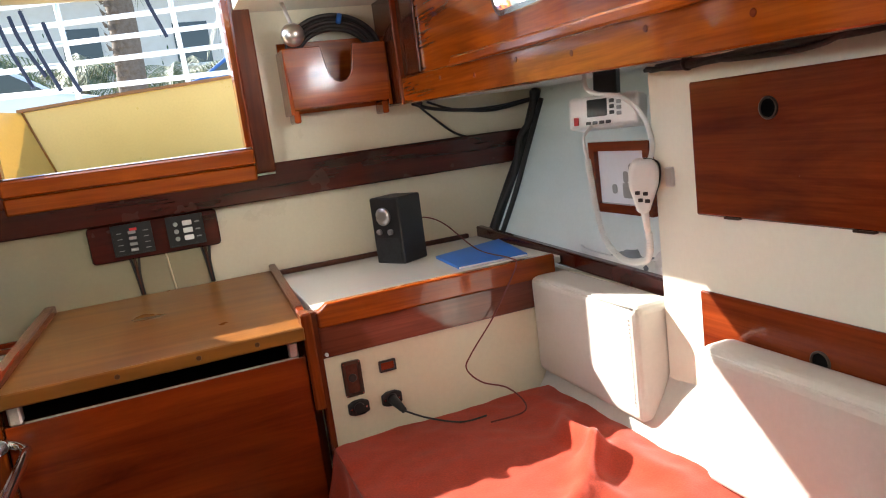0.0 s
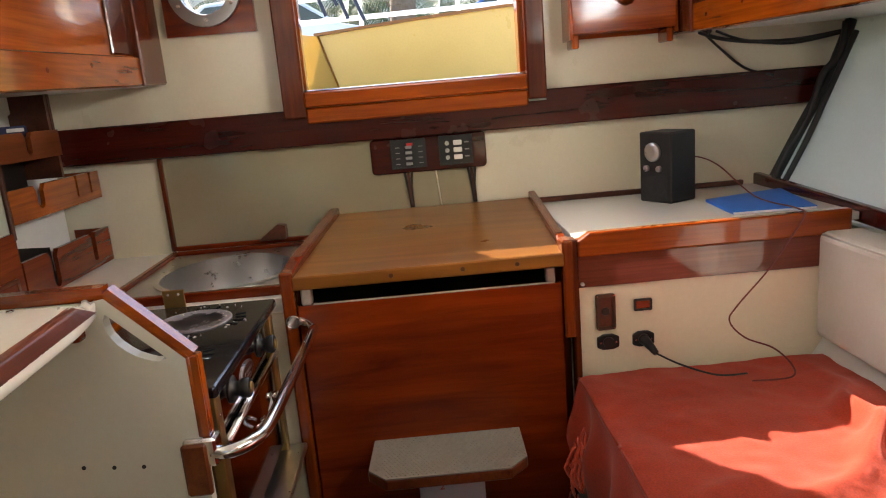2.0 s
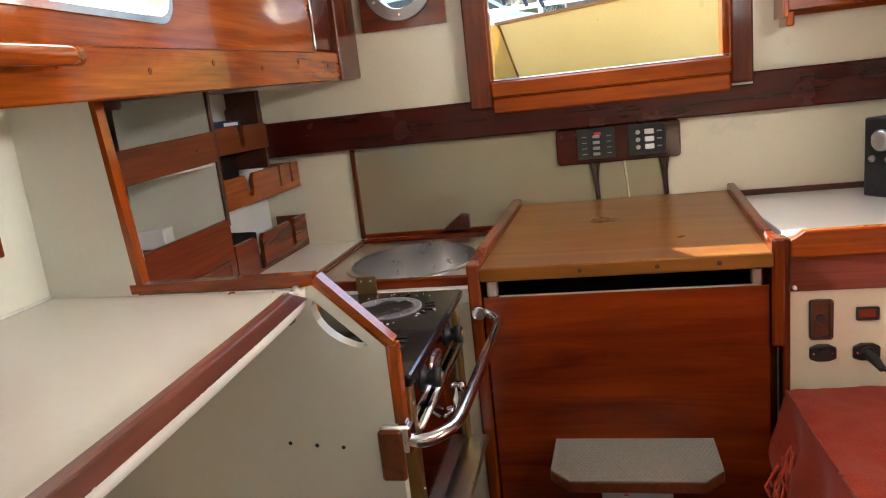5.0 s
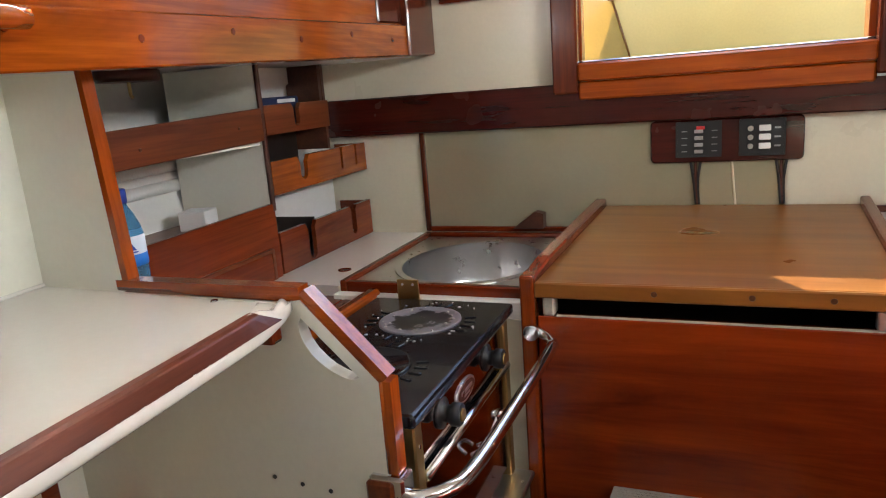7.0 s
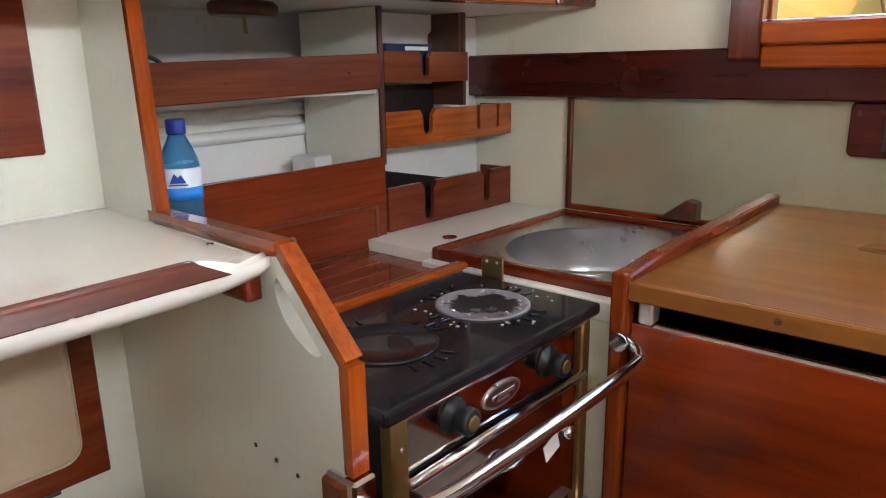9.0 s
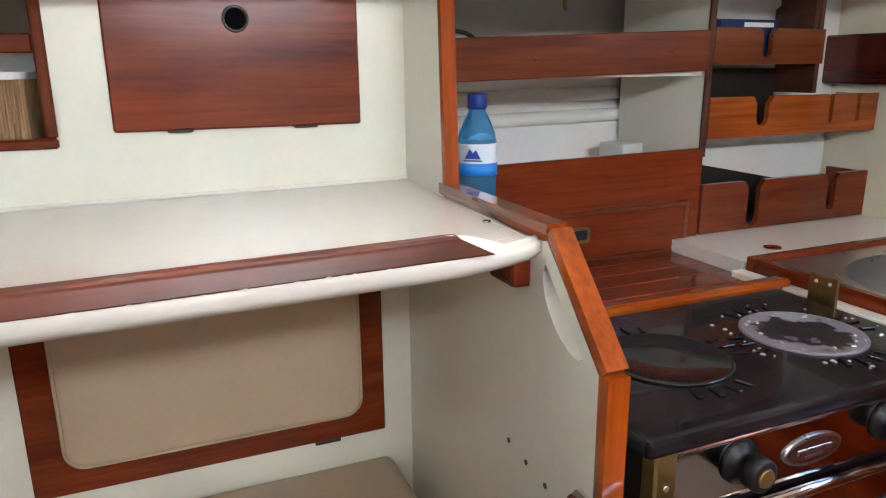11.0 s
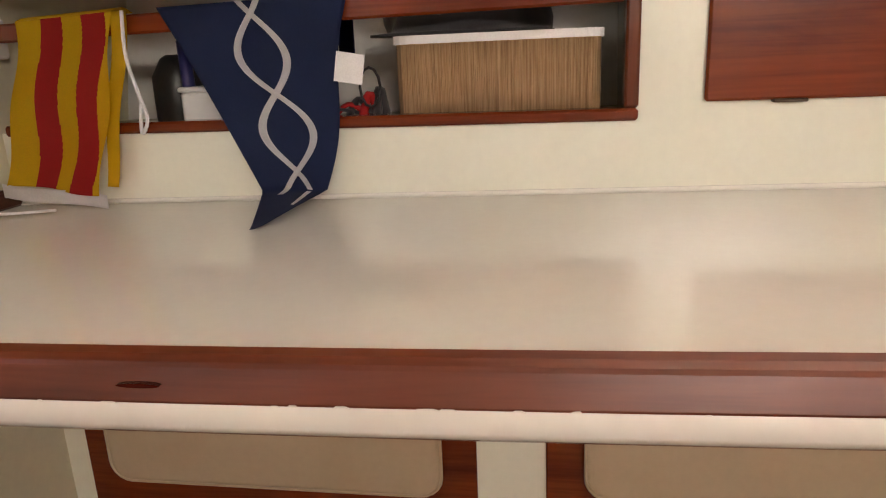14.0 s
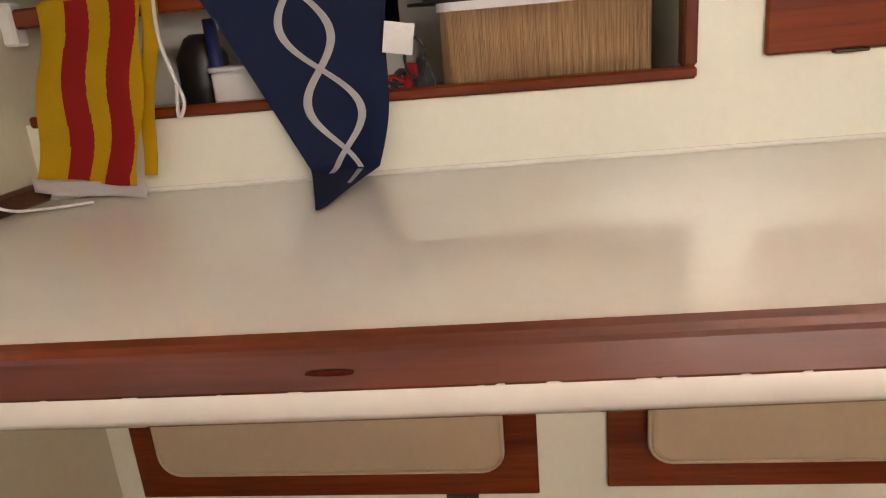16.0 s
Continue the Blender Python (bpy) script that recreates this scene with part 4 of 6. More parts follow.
part("hook", tube([(-1.47, 1.45, 1.425), (-1.47, 1.45, 1.400), (-1.465, 1.45, 1.392)], 0.004, 8), BRASS, hk)
sp = thing("shelf_clutter", (-1.45, 1.3, 1.252), "dark cable and a pale sponge on the galley shelf", "sponge")
part("sponge", box(-1.44, -1.38, 1.52, 1.60, 1.274, 1.305, bev=0.012, seg=3), paint("pale_sponge", (0.7, 0.6, 0.42), 0.9, 0.2, 0.5), sp)
part("cable", tube([(-1.40, 1.10, 1.337), (-1.39, 1.16, 1.345), (-1.40, 1.22, 1.33), (-1.42, 1.26, 1.26)], 0.004, 6), CABLE, sp)

# splash panel behind the sink
mp = thing("splash_panel", (-0.87, AFT, 0.95), "glossy olive-tinted panel in a thin mahogany frame behind the sink", "panel")
part("panel", box(-1.122, -0.158, AFT - 0.0025, AFT, 0.955, 1.236), TINTED, mp)
part("frame_side", box(-1.136, -1.121, AFT - 0.014, AFT, 0.942, 1.238, bev=0.003), MAHOG_Z, mp)
part("frame_bottom", box(-1.121, -0.63, AFT - 0.014, AFT, 0.942, 0.957, bev=0.003), MAHOG_X, mp)
wd = thing("wooden_chock", (-0.81, AFT - 0.03, 0.957), "small dark wooden chock against the splash panel", "block")
part("block", prism([(-0.855, 0.957), (-0.765, 0.957), (-0.765, 1.000), (-0.79, 1.006), (-0.80, 0.998)], "y", AFT - 0.045, AFT - 0.008, bev=0.002), DARKBROWN, wd)

# ---- engine box ----
eb = thing("engine_box", (-0.33, 1.9, 0), "mahogany engine box with a worn teak top and a dark slot", "engine box")


def ebz(y):
    return 0.972 + (y - 1.62) * 0.075


def tapered(bm, rate_left, rate_right):
    """Draws the box's sides in towards the bulkhead."""
    for v in bm.verts:
        a = (v.co.x + 0.652) / 0.644
        v.co.x += (rate_left * (1 - a) + rate_right * a) * (v.co.y - 1.60)
    return bm


part("top", tapered(prism([(1.60, ebz(1.60) - 0.030), (AFT - 0.006, ebz(AFT) - 0.03), (AFT - 0.006, ebz(AFT)), (1.60, ebz(1.60))], "x", -0.652, -0.008, bev=0.003), 0.092, 0.03), TEAK, eb)
part("top_edge", box(-0.652, -0.008, 1.590, 1.600, ebz(1.6) - 0.032, ebz(1.6) + 0.001, bev=0.003), TEAK, eb)
part("front_panel", box(-0.650, -0.014, 1.604, 1.630, 0.0, 0.896, bev=0.002), MAHOG_X, eb)
part("panel_edge", box(-0.612, -0.03, 1.606, 1.616, 0.896, 0.8975), paint("chipped_edge", (0.40, 0.36, 0.30), 0.8, 0.3, 0.5), eb, "chipped pale panel edge")
# Black sheet put behind the slot as its shade.
part("slot_shade", box(-0.638, -0.022, 1.72, 1.725, 0.86, 0.942), HOLLOW_SHADE, eb, "black sheet standing for the shade behind the slot")
part("insulation", box(-0.640, -0.615, 1.606, 1.64, 0.896, 0.940, bev=0.004), paint("foil_lagging", (0.6, 0.58, 0.55), 0.4, 0.3, 0.8, metal=0.5), eb, "crumpled pale lagging")
part("latch", box(-0.05, -0.028, 1.606, 1.63, 0.898, 0.935, bev=0.003), STEEL, eb)
part("corner_post", box(-0.682, -0.652, 1.585, 1.640, 0.0, 0.985, bev=0.006, seg=2), REDWOOD, eb)
for x0, x1 in ((-0.682, -0.650), (-0.010, 0.014)):
    part("side_rail", tapered(prism([(1.592, ebz(1.59) - 0.03), (AFT - 0.004, ebz(AFT) - 0.03), (AFT - 0.004, ebz(AFT) + 0.020), (1.70, ebz(1.7) + 0.020), (1.592, ebz(1.59) + 0.010)], "x", x0, x1, bev=0.004), 0.092, 0.03), MAHOG_Y, eb)
part("corner_post", box(-0.012, 0.014, 1.590, 1.640, 0.755, 1.002, bev=0.005), REDWOOD, eb)
part("side_panel", tapered(box(-0.682, -0.652, 1.64, AFT, 0.0, 0.94), 0.092, 0.03), MAHOG_Z, eb)
part("side_panel", box(-0.02, 0.012, 1.655, AFT, 0.0, 0.94), MAHOG_Z, eb)
for x in (-0.42, -0.25, -0.12):
    part("bung", lathe([(0.006, 0), (0.005, -0.001)], (x, 1.590, 0.955), "y", 10), DARKBROWN, eb)
# companionway step
stp = thing("companionway_step", (-0.33, 1.53, 0.5), "wooden step with a grey ribbed tread on the engine box", "step")
tread = [(-0.505, 1.602), (-0.138, 1.602), (-0.140, 1.46), (-0.185, 1.415), (-0.47, 1.415), (-0.512, 1.46)]
part("board", prism(tread, "z", 0.500, 0.528, bev=0.004), BROWN_Y, stp)
part("tread_mat", prism([(x * 0.99 - 0.003, y * 0.998 + 0.002) for x, y in tread], "z", 0.528, 0.5315), GRID, stp, "grey textured tread")
random.seed(3)
bm = bmesh.new()
for i in range(36):
    for j in range(20):
        x, y = -0.492 + i * 0.0098 + (j % 2) * 0.0049, 1.425 + j * 0.0088
        if y < 1.46 and (x < -0.47 or x > -0.185):
            continue
        prism([(x - 0.0036, y), (x, y - 0.0036), (x + 0.0036, y), (x, y + 0.0036)], "z", 0.5315, 0.5328, bm=bm)
tagged(part("tread_studs", bm, GRID, stp, "raised diamond studs"), kind="stuff")
part("support", box(-0.40, -0.24, 1.57, 1.602, 0.30, 0.500, bev=0.003), WHITEP, stp)
cd = part("number_card", box(-0.402, -0.238, 1.566, 1.570, 0.305, 0.47), PAPER, stp, "white card with red numbers")
lettering("1", 0.026, pose(-0.345, 1.5655, 0.435, 90, 0, 0), REDP, cd)
lettering("2", 0.026, pose(-0.345, 1.5655, 0.400, 90, 0, 0), REDP, cd)

# ---- chart table ----
NZ = 0.996
nv = thing("chart_table", (0.35, 1.9, 0.65), "white-topped chart table with mahogany edges and a cream front", "table")
part("top", box(0.030, 0.735, 1.640, AFT - 0.004, NZ - 0.020, NZ, bev=0.002), LAMINATE, nv)
part("front_trim", prism([(0.030, NZ - 0.045), (0.700, NZ - 0.045), (0.700, NZ + 0.016), (0.060, NZ + 0.014), (0.030, NZ - 0.006)], "y", 1.612, 1.640, bev=0.005, seg=2), AMBER_X, nv)
part("fascia", box(0.030, 0.700, 1.622, 1.645, 0.872, NZ - 0.045, bev=0.002), wood("polished_mahogany", (0.10, 0.022, 0.012), (0.20, 0.05, 0.025), "x", 0.08, 0.9), nv, "polished dark mahogany fascia")
part("front_panel", box(0.030, 0.700, 1.630, 1.650, 0.50, 0.872), CREAM, nv, "cream front panel")
part("end_post", box(0.014, 0.030, 1.612, 1.650, 0.50, NZ, bev=0.003), MAHOG_Z, nv)
part("back_strip", box(0.030, 0.70, AFT - 0.020, AFT - 0.004, NZ, NZ + 0.016, bev=0.003), DARKBROWN, nv)
part("hook", lathe([(0.005, 0), (0.004, -0.008)], (0.040, 1.622, 0.882), "y", 8), WHITEP, nv)

gp = thing("gauge_panel", (0.096, 1.63, 0.76), "square black battery gauge in a chromed frame", "gauge")
part("frame", holed(rounded(0.072, 0.120, 0.758, 0.850, 0.006), rounded(0.080, 0.112, 0.766, 0.842, 0.004), "y", 1.622, 1.630), BRONZE, gp)
part("face", box(0.079, 0.113, 1.6265, 1.630, 0.765, 0.843), DARKBROWN, gp)
part("dial", lathe([(0.011, 0), (0.010, -0.002)], (0.096, 1.6265, 0.805), "y", 18), BLACK, gp)
for x in (0.0755, 0.1165):
    for z in (0.762, 0.846):
        part("screw", lathe([(0.002, 0), (0.0015, -0.001)], (x, 1.622, z), "y", 8), CHROME, gp)
sw = thing("rocker_switch", (0.19, 1.63, 0.80), "dark brown rocker switch in a thin frame", "switch")
part("frame", holed(rounded(0.167, 0.212, 0.799, 0.829, 0.003), rounded(0.172, 0.207, 0.804, 0.824, 0.002), "y", 1.624, 1.630), BLACK, sw)
part("rocker", box(0.172, 0.207, 1.6255, 1.630, 0.804, 0.824, bev=0.001), MAHOG_X, sw)
for x0, x1, plug in ((0.072, 0.127, 0), (0.161, 0.215, 1)):
    so = thing("power_socket", ((x0 + x1) / 2, 1.63, 0.72), "black two-hole power socket" + (" with a plug in it" if plug else ""), "socket", "sockets on the chart table")
    xm = (x0 + x1) / 2
    part("plate", prism([(x0, 0.712), (xm - 0.012, 0.706), (xm + 0.012, 0.706), (x1, 0.712), (x1, 0.738), (xm + 0.012, 0.746), (xm - 0.012, 0.746), (x0, 0.738)], "y", 1.621, 1.630, bev=0.002), BLACK, so)
    for x in (x0 + 0.008, x1 - 0.008):
        part("screw", lathe([(0.003, 0), (0.0025, -0.001)], (x, 1.621, 0.725), "y", 8), CHROME, so)
    part("flap", lathe([(0.014, 0), (0.013, -0.006)], (xm, 1.621, 0.726), "y", 16), BLACK, so)
    if plug:
        pg = thing("plug", (xm, 1.60, 0.72), "black plug with a dark flex trailing over the blanket", "plug")
        part("body", tube([(xm, 1.622, 0.725), (xm + 0.004, 1.588, 0.720), (xm + 0.012, 1.565, 0.708)], [0.014, 0.007], 10), BLACK, pg)
        part("flex", tube([(xm + 0.012, 1.566, 0.708), (xm + 0.06, 1.53, 0.688), (xm + 0.13, 1.49, 0.672), (xm + 0.20, 1.49, 0.669)], 0.0024, 6), CABLE, pg)
spk = thing("speaker", (0.42, 2.03, NZ), "small black box radio with silver dials on the chart table", "radio")
C = (0.41, 2.04, NZ)
part("cabinet", turned(box(0.352, 0.468, 1.975, 2.085, NZ, NZ + 0.205, bev=0.004), -60, C), BLACK, spk)
d = part("tuning_dial", turned(lathe([(0.028, 0), (0.028, -0.006), (0.024, -0.010), (0.010, -0.011)], (0.405, 1.975, NZ + 0.148), "y", 28), -60, C), STEEL, spk, "silver tuning dial")
for x in (0.382, 0.428):
    part("small_knob", turned(lathe([(0.009, 0), (0.009, -0.008), (0.007, -0.010)], (x, 1.975, NZ + 0.100), "y", 16), -60, C), STEEL, spk)
part("grille", turned(box(0.362, 0.458, 1.9738, 1.975, NZ + 0.012, NZ + 0.080), -60, C), paint("black_grille", (0.02, 0.02, 0.022), 0.6, 0.3, 0.9, scale=60), spk)
fx = thing("audio_lead", (0.6, 1.9, NZ), "thin red and black lead from the radio over the table edge", "cable")
part("lead", tube([(0.470, 2.05, NZ + 0.115), (0.50, 2.05, NZ + 0.118), (0.55, 2.02, NZ + 0.09), (0.60, 1.90, NZ + 0.012), (0.585, 1.66, NZ + 0.020), (0.578, 1.606, NZ + 0.012), (0.545, 1.604, 0.955), (0.49, 1.602, 0.88), (0.41, 1.592, 0.80), (0.388, 1.585, 0.765), (0.42, 1.57, 0.725), (0.48, 1.55, 0.700), (0.50, 1.50, 0.674), (0.47, 1.45, 0.668), (0.38, 1.45, 0.668)], 0.0022, 6), paint("red_black_lead", (0.16, 0.02, 0.015), 0.5), fx)
nb = thing("notebook", (0.59, 1.88, NZ), "thin blue notebook lying on the chart table", "notebook")
part("cover", prism([(0.478, 1.945), (0.462, 1.735), (0.676, 1.722), (0.735, 2.02)], "z", NZ, NZ + 0.008, bev=0.001), BLUEP, nb)
part("pages", prism([(0.480, 1.943), (0.464, 1.733), (0.674, 1.7205), (0.60, 1.73)], "z", NZ + 0.001, NZ + 0.006), PAPER, nb)

# ---- right-hand settee ----
se = thing("settee", (0.35, 0.6, 0), "boxed settee with a wooden front under a red blanket", "sofa")
part("base", box(0.02, 0.70, -0.9, 1.612, 0.0, 0.55), BROWN_Y, se)
part("cushion", box(0.028, 0.695, -0.88, 1.600, 0.55, 0.640, bev=0.02, seg=2), BEIGE, se)


def blanket_at(u, v):
    """u runs across from the drop to the backrest, v forward from the chart table."""
    y = 1.598 - v * 1.30
    s = u * 0.95
    w = noise.noise(Vector((s * 4, y * 3, 0)))
    f = noise.noise(Vector((s * 9, y * 7, 3)))
    fine = noise.noise(Vector((s * 26, y * 26, 7)))
    if s < 0.30:
        k = (0.30 - s)
        x = 0.018 - 0.012 * math.sin(k * 9) + 0.020 * f * min(1, k * 8) + 0.018 * math.sin(y * 34 + 2 * w) * min(1, k * 6)
        z = 0.652 - k
        x += 0.004 * (1 - min(1, k * 8)) - 0.004
    else:
        x = 0.006 + (s - 0.30) * 0.98
        z = 0.652 + 0.008 * w + 0.006 * f + 0.0025 * fine
        # raised folds towards the backrest
        for (cx, cy, dx, dy, h, wd) in ((0.50, 1.24, 0.30, 1.0, 0.050, 0.022), (0.42, 1.10, 0.8, 0.6, 0.032, 0.03), (0.56, 1.05, 0.2, 1.0, 0.014, 0.03), (0.10, 1.0, 0.7, 0.7, 0.015, 0.03)):
            n = math.hypot(dx, dy)
            a = ((x - cx) * dx + (y - cy) * dy) / n
            b = ((x - cx) * dy - (y - cy) * dx) / n + 0.015 * math.sin(a * 26)
            z += h * math.exp(-(b / wd) ** 2 - (a / 0.17) ** 2)
        if x < 0.05:
            z -= (0.05 - x) ** 2 * 5
    return (x, y, z + 0.004)


bl = thing("blanket", (0.35, 1.0, 0.64), "rumpled red fleece blanket spread over the settee", "blanket")
part("cloth", sheet(96, 120, blanket_at, 0.003), RED, bl)
random.seed(8)
bm = bmesh.new()
for i in range(70):
    y = 1.59 - i * 0.018
    x = -0.012 + random.uniform(-0.012, 0.012)
    tube([(x, y, 0.355), (x + random.uniform(-0.01, 0.01), y + random.uniform(-0.008, 0.008), 0.325), (x + random.uniform(-0.014, 0.014), y, 0.295)], 0.0025, 5, bm=bm, n=2)
tagged(part("fringe", bm, RED, bl, "red tasselled fringe"), kind="stuff")
# the tassels bunched at the corner by the engine box
bm = bmesh.new()
for i in range(46):
    a = random.uniform(0, 1)
    x, y, z = 0.026 - 0.030 * a + random.uniform(-0.012, 0.012), 1.59 - random.uniform(0.0, 0.06), 0.56 - 0.12 * a
    tube([(x, y, z), (x - 0.015 + random.uniform(-0.015, 0.012), y - 0.02, z - 0.025), (x - 0.01, y - random.uniform(0.0, 0.04), z - 0.06)], 0.004, 5, bm=bm, n=2)
tagged(part("tassels", bm, RED, bl, "bunched red tassels"), kind="stuff")

bo = thing("backrest_bolster", (0.69, 1.4, 0.70), "long pale grey vinyl backrest bolster on the settee", "cushion", "settee backrests")
part("cushion", box(0.622, 0.738, 1.170, 1.628, 0.690, 0.962, bev=0.020, seg=4), GREYV, bo)
part("piping", tube([(0.627, 1.185, 0.955), (0.627, 1.61, 0.955)], 0.003, 6, smooth=False), GREYV, bo)
bm = bmesh.new()
for i in range(22):
    lathe([(0.0022, 0), (0.0022, -0.002)], (0.6225, 1.192, 0.73 + i * 0.0095), "x", 6, bm=bm)
part("zip", bm, STEEL, bo, "zip fastener at the end")
ba = thing("backrest_cushion", (0.65, 0.3, 0.66), "pale grey vinyl backrest cushion against the locker front", "cushion", "settee backrests")
part("cushion", box(0.600, 0.688, -0.6, 0.968, 0.662, 0.938, bev=0.024, seg=4), GREYV, ba)
part("piping", tube([(0.606, -0.59, 0.926), (0.606, 0.955, 0.926)], 0.003, 6, smooth=False), GREYV, ba)
bm = bmesh.new()
bx(bm, RIGHT, RIGHT + 0.02, -2.2, 1.165, 0.0, 1.48)
bx(bm, RIGHT + 0.02, 1.2, 1.145, 1.165, 0.0, 1.48)
setting("wall_right", bm, PALE, "pale painted locker front along the settee", "wall")
bm = bmesh.new()
bx(bm, 0.742, 0.76, 1.165, AFT, 0.5, 0.955)
bx(bm, 0.665, 0.742, 1.165, 1.63, 0.5, 0.690)
setting("settee_back", bm, CREAM, "cream painted panel behind the bolster", "wall")
sd = thing("side_shelf", (0.85, 1.7, 0.94), "narrow shelf along the hull with a dark mahogany fiddle", "shelf")
part("board", box(0.76, hull_r(0.95) + 0.03, 1.166, AFT, 0.925, 0.945), WHITE, sd)
part("fiddle", prism([(1.166, 0.950), (AFT, 0.985), (AFT, 1.030), (1.166, 0.993)], "x", 0.738, 0.764, bev=0.005, seg=2), BEAM, sd)
tb = thing("oval_basin", (0.84, 1.50, 0.945), "pale oval tub holding folded clothes on the hull shelf", "tub")
part("tub", holed([(0.832 + 0.062 * math.cos(2 * math.pi * k / 32), 1.46 + 0.20 * math.sin(2 * math.pi * k / 32)) for k in range(32)], [(0.832 + 0.054 * math.cos(2 * math.pi * k / 32), 1.46 + 0.19 * math.sin(2 * math.pi * k / 32)) for k in range(32)], "z", 0.945, 1.012), WHITEP, tb)
part("bottom", prism([(0.832 + 0.055 * math.cos(2 * math.pi * k / 32), 1.46 + 0.192 * math.sin(2 * math.pi * k / 32)) for k in range(32)], "z", 0.946, 0.952), DARKF, tb)
cls = thing("folded_clothes", (0.832, 1.36, 0.952), "crumpled dark blue and grey clothes in the tub", "clothes")


def heap(name, c, r, mat, seed, parent):
    bm = bmesh.new()
    bmesh.ops.create_icosphere(bm, subdivisions=4, radius=1, matrix=Matrix.Translation(c) @ Matrix.Diagonal((*r, 1)))
    for v in bm.verts:
        q = v.co * 22 + Vector((seed, seed * 2, 0))
        v.co += (v.co - Vector(c)) * (0.35 * noise.noise(q) + 0.2 * noise.noise(q * 2.3))
    for f in bm.faces:
        f.smooth = True
    return part(name, bm, mat, parent)


heap("garment", (0.828, 1.40, 0.990), (0.050, 0.11, 0.034), DENIM, 1, cls)
heap("garment", (0.830, 1.28, 0.985), (0.045, 0.09, 0.042), WHITEF, 4, cls)
heap("garment", (0.832, 1.54, 0.975), (0.048, 0.09, 0.022), NAVY, 7, cls)

# framed drawing on the hull
pc = thing("framed_drawing", (hull_r(1.19), 1.58, 1.09), "small framed pencil drawing on the hull side", "picture")


def on_hull(bm):
    """Sets a piece built on x = 0 at the picture's plane."""
    for v in bm.verts:
        v.co.x += 0.852
    return bm


P0, P1, Q0, Q1 = 1.346, 1.598, 1.110, 1.298
part("frame", on_hull(holed(around(P0, P1, Q0, Q1, rounded(P0 + 0.024, P1 - 0.024, Q0 + 0.024, Q1 - 0.024, 0.002)), rounded(P0 + 0.024, P1 - 0.024, Q0 + 0.024, Q1 - 0.024, 0.002), "x", -0.022, -0.004)), MAHOG_Y, pc)
part("sheet", on_hull(box(-0.008, -0.005, P0 + 0.02, P1 - 0.02, Q0 + 0.02, Q1 - 0.02)), PAPER, pc)
for a, b, c, dd in ((1.43, 1.475, 1.15, 1.19), (1.40, 1.445, 1.17, 1.24), (1.50, 1.52, 1.16, 1.185), (1.45, 1.47, 1.19, 1.22)):
    part("stroke", on_hull(prism(rounded(a, b, c, dd, 0.008), "x", -0.0095, -0.008)), GREYP, pc, "grey pencil shape")

# radio with its handset
vh = thing("marine_radio", (0.80, 1.46, 1.38), "white marine radio with a dark screen hung under the deck", "radio")
VM = pose(0.765, 1.425, 1.380, 0, 8, 34)


def placed(bm, m=VM):
    bmesh.ops.transform(bm, matrix=m, verts=bm.verts)
    return bm


part("case", placed(box(0.0, 0.075, -0.090, 0.090, -0.040, 0.040, bev=0.010, seg=3)), WHITEP, vh)
part("screen", placed(box(-0.0015, 0.004, -0.012, 0.040, -0.012, 0.030, bev=0.0015)), SCREEN, vh)
for i in range(4):
    part("button", placed(box(-0.003, 0.003, 0.030 - i * 0.017, 0.043 - i * 0.017, -0.031, -0.023, bev=0.0015)), BLACK, vh)
for i, z in enumerate((0.018, 0.004, -0.010)):
    part("button", placed(box(-0.003, 0.003, -0.030, -0.018, z, z + 0.009, bev=0.0015)), BLACK, vh)
    part("button", placed(box(-0.003, 0.003, -0.048, -0.036, z - 0.004, z + 0.005, bev=0.0015)), GREYP, vh)
part("red_key", placed(box(-0.003, 0.003, 0.062, 0.074, -0.030, -0.010, bev=0.001)), REDP, vh)
part("bracket", placed(box(0.02, 0.05, -0.03, 0.03, 0.040, 0.105, bev=0.002)), BLACK, vh)
hs = thing("handset", (0.685, 1.15, 1.17), "white fist microphone clipped to the locker edge with a coiled cord", "handset")
HM = pose(0.668, 1.165, 1.222, 10, 4, -38)
bm = bmesh.new()
prism([(-0.030, 0.035), (-0.020, 0.056), (0.020, 0.056), (0.032, 0.035), (0.030, 0.0), (0.020, -0.030), (0.012, -0.060), (-0.012, -0.060), (-0.020, -0.030), (-0.030, 0.0)], "y", -0.020, 0.014, bev=0.009, bm=bm, seg=3)
part("body", placed(bm, HM), WHITEP, hs)
part("seam", placed(tube([(-0.0, -0.004, 0.057), (0.026, -0.004, 0.050), (0.033, -0.004, 0.030), (0.030, -0.004, 0.0), (0.016, -0.004, -0.045)], 0.0022, 6), HM), BLACK, hs)
for x, z in ((-0.012, -0.012), (0.004, -0.014), (-0.006, -0.028), (0.008, -0.030)):
    part("button", placed(box(x - 0.005, x + 0.005, -0.022, -0.018, z - 0.004, z + 0.004, bev=0.001), HM), BLACK, hs)
part("clip", box(0.690, 0.706, 1.105, 1.125, 1.215, 1.255, bev=0.003), STEEL, hs)
part("boot", tube([(0.668, 1.168, 1.166), (0.680, 1.177, 1.115)], [0.009, 0.006], 8, smooth=False), WHITEP, hs)
# coiled cord
path = smooth_path([(0.705, 1.418, 1.270), (0.702, 1.405, 1.215), (0.702, 1.395, 1.150), (0.700, 1.365, 1.076), (0.700, 1.297, 1.036), (0.698, 1.218, 1.046), (0.690, 1.188, 1.075), (0.682, 1.178, 1.115)], 10)
coil = []
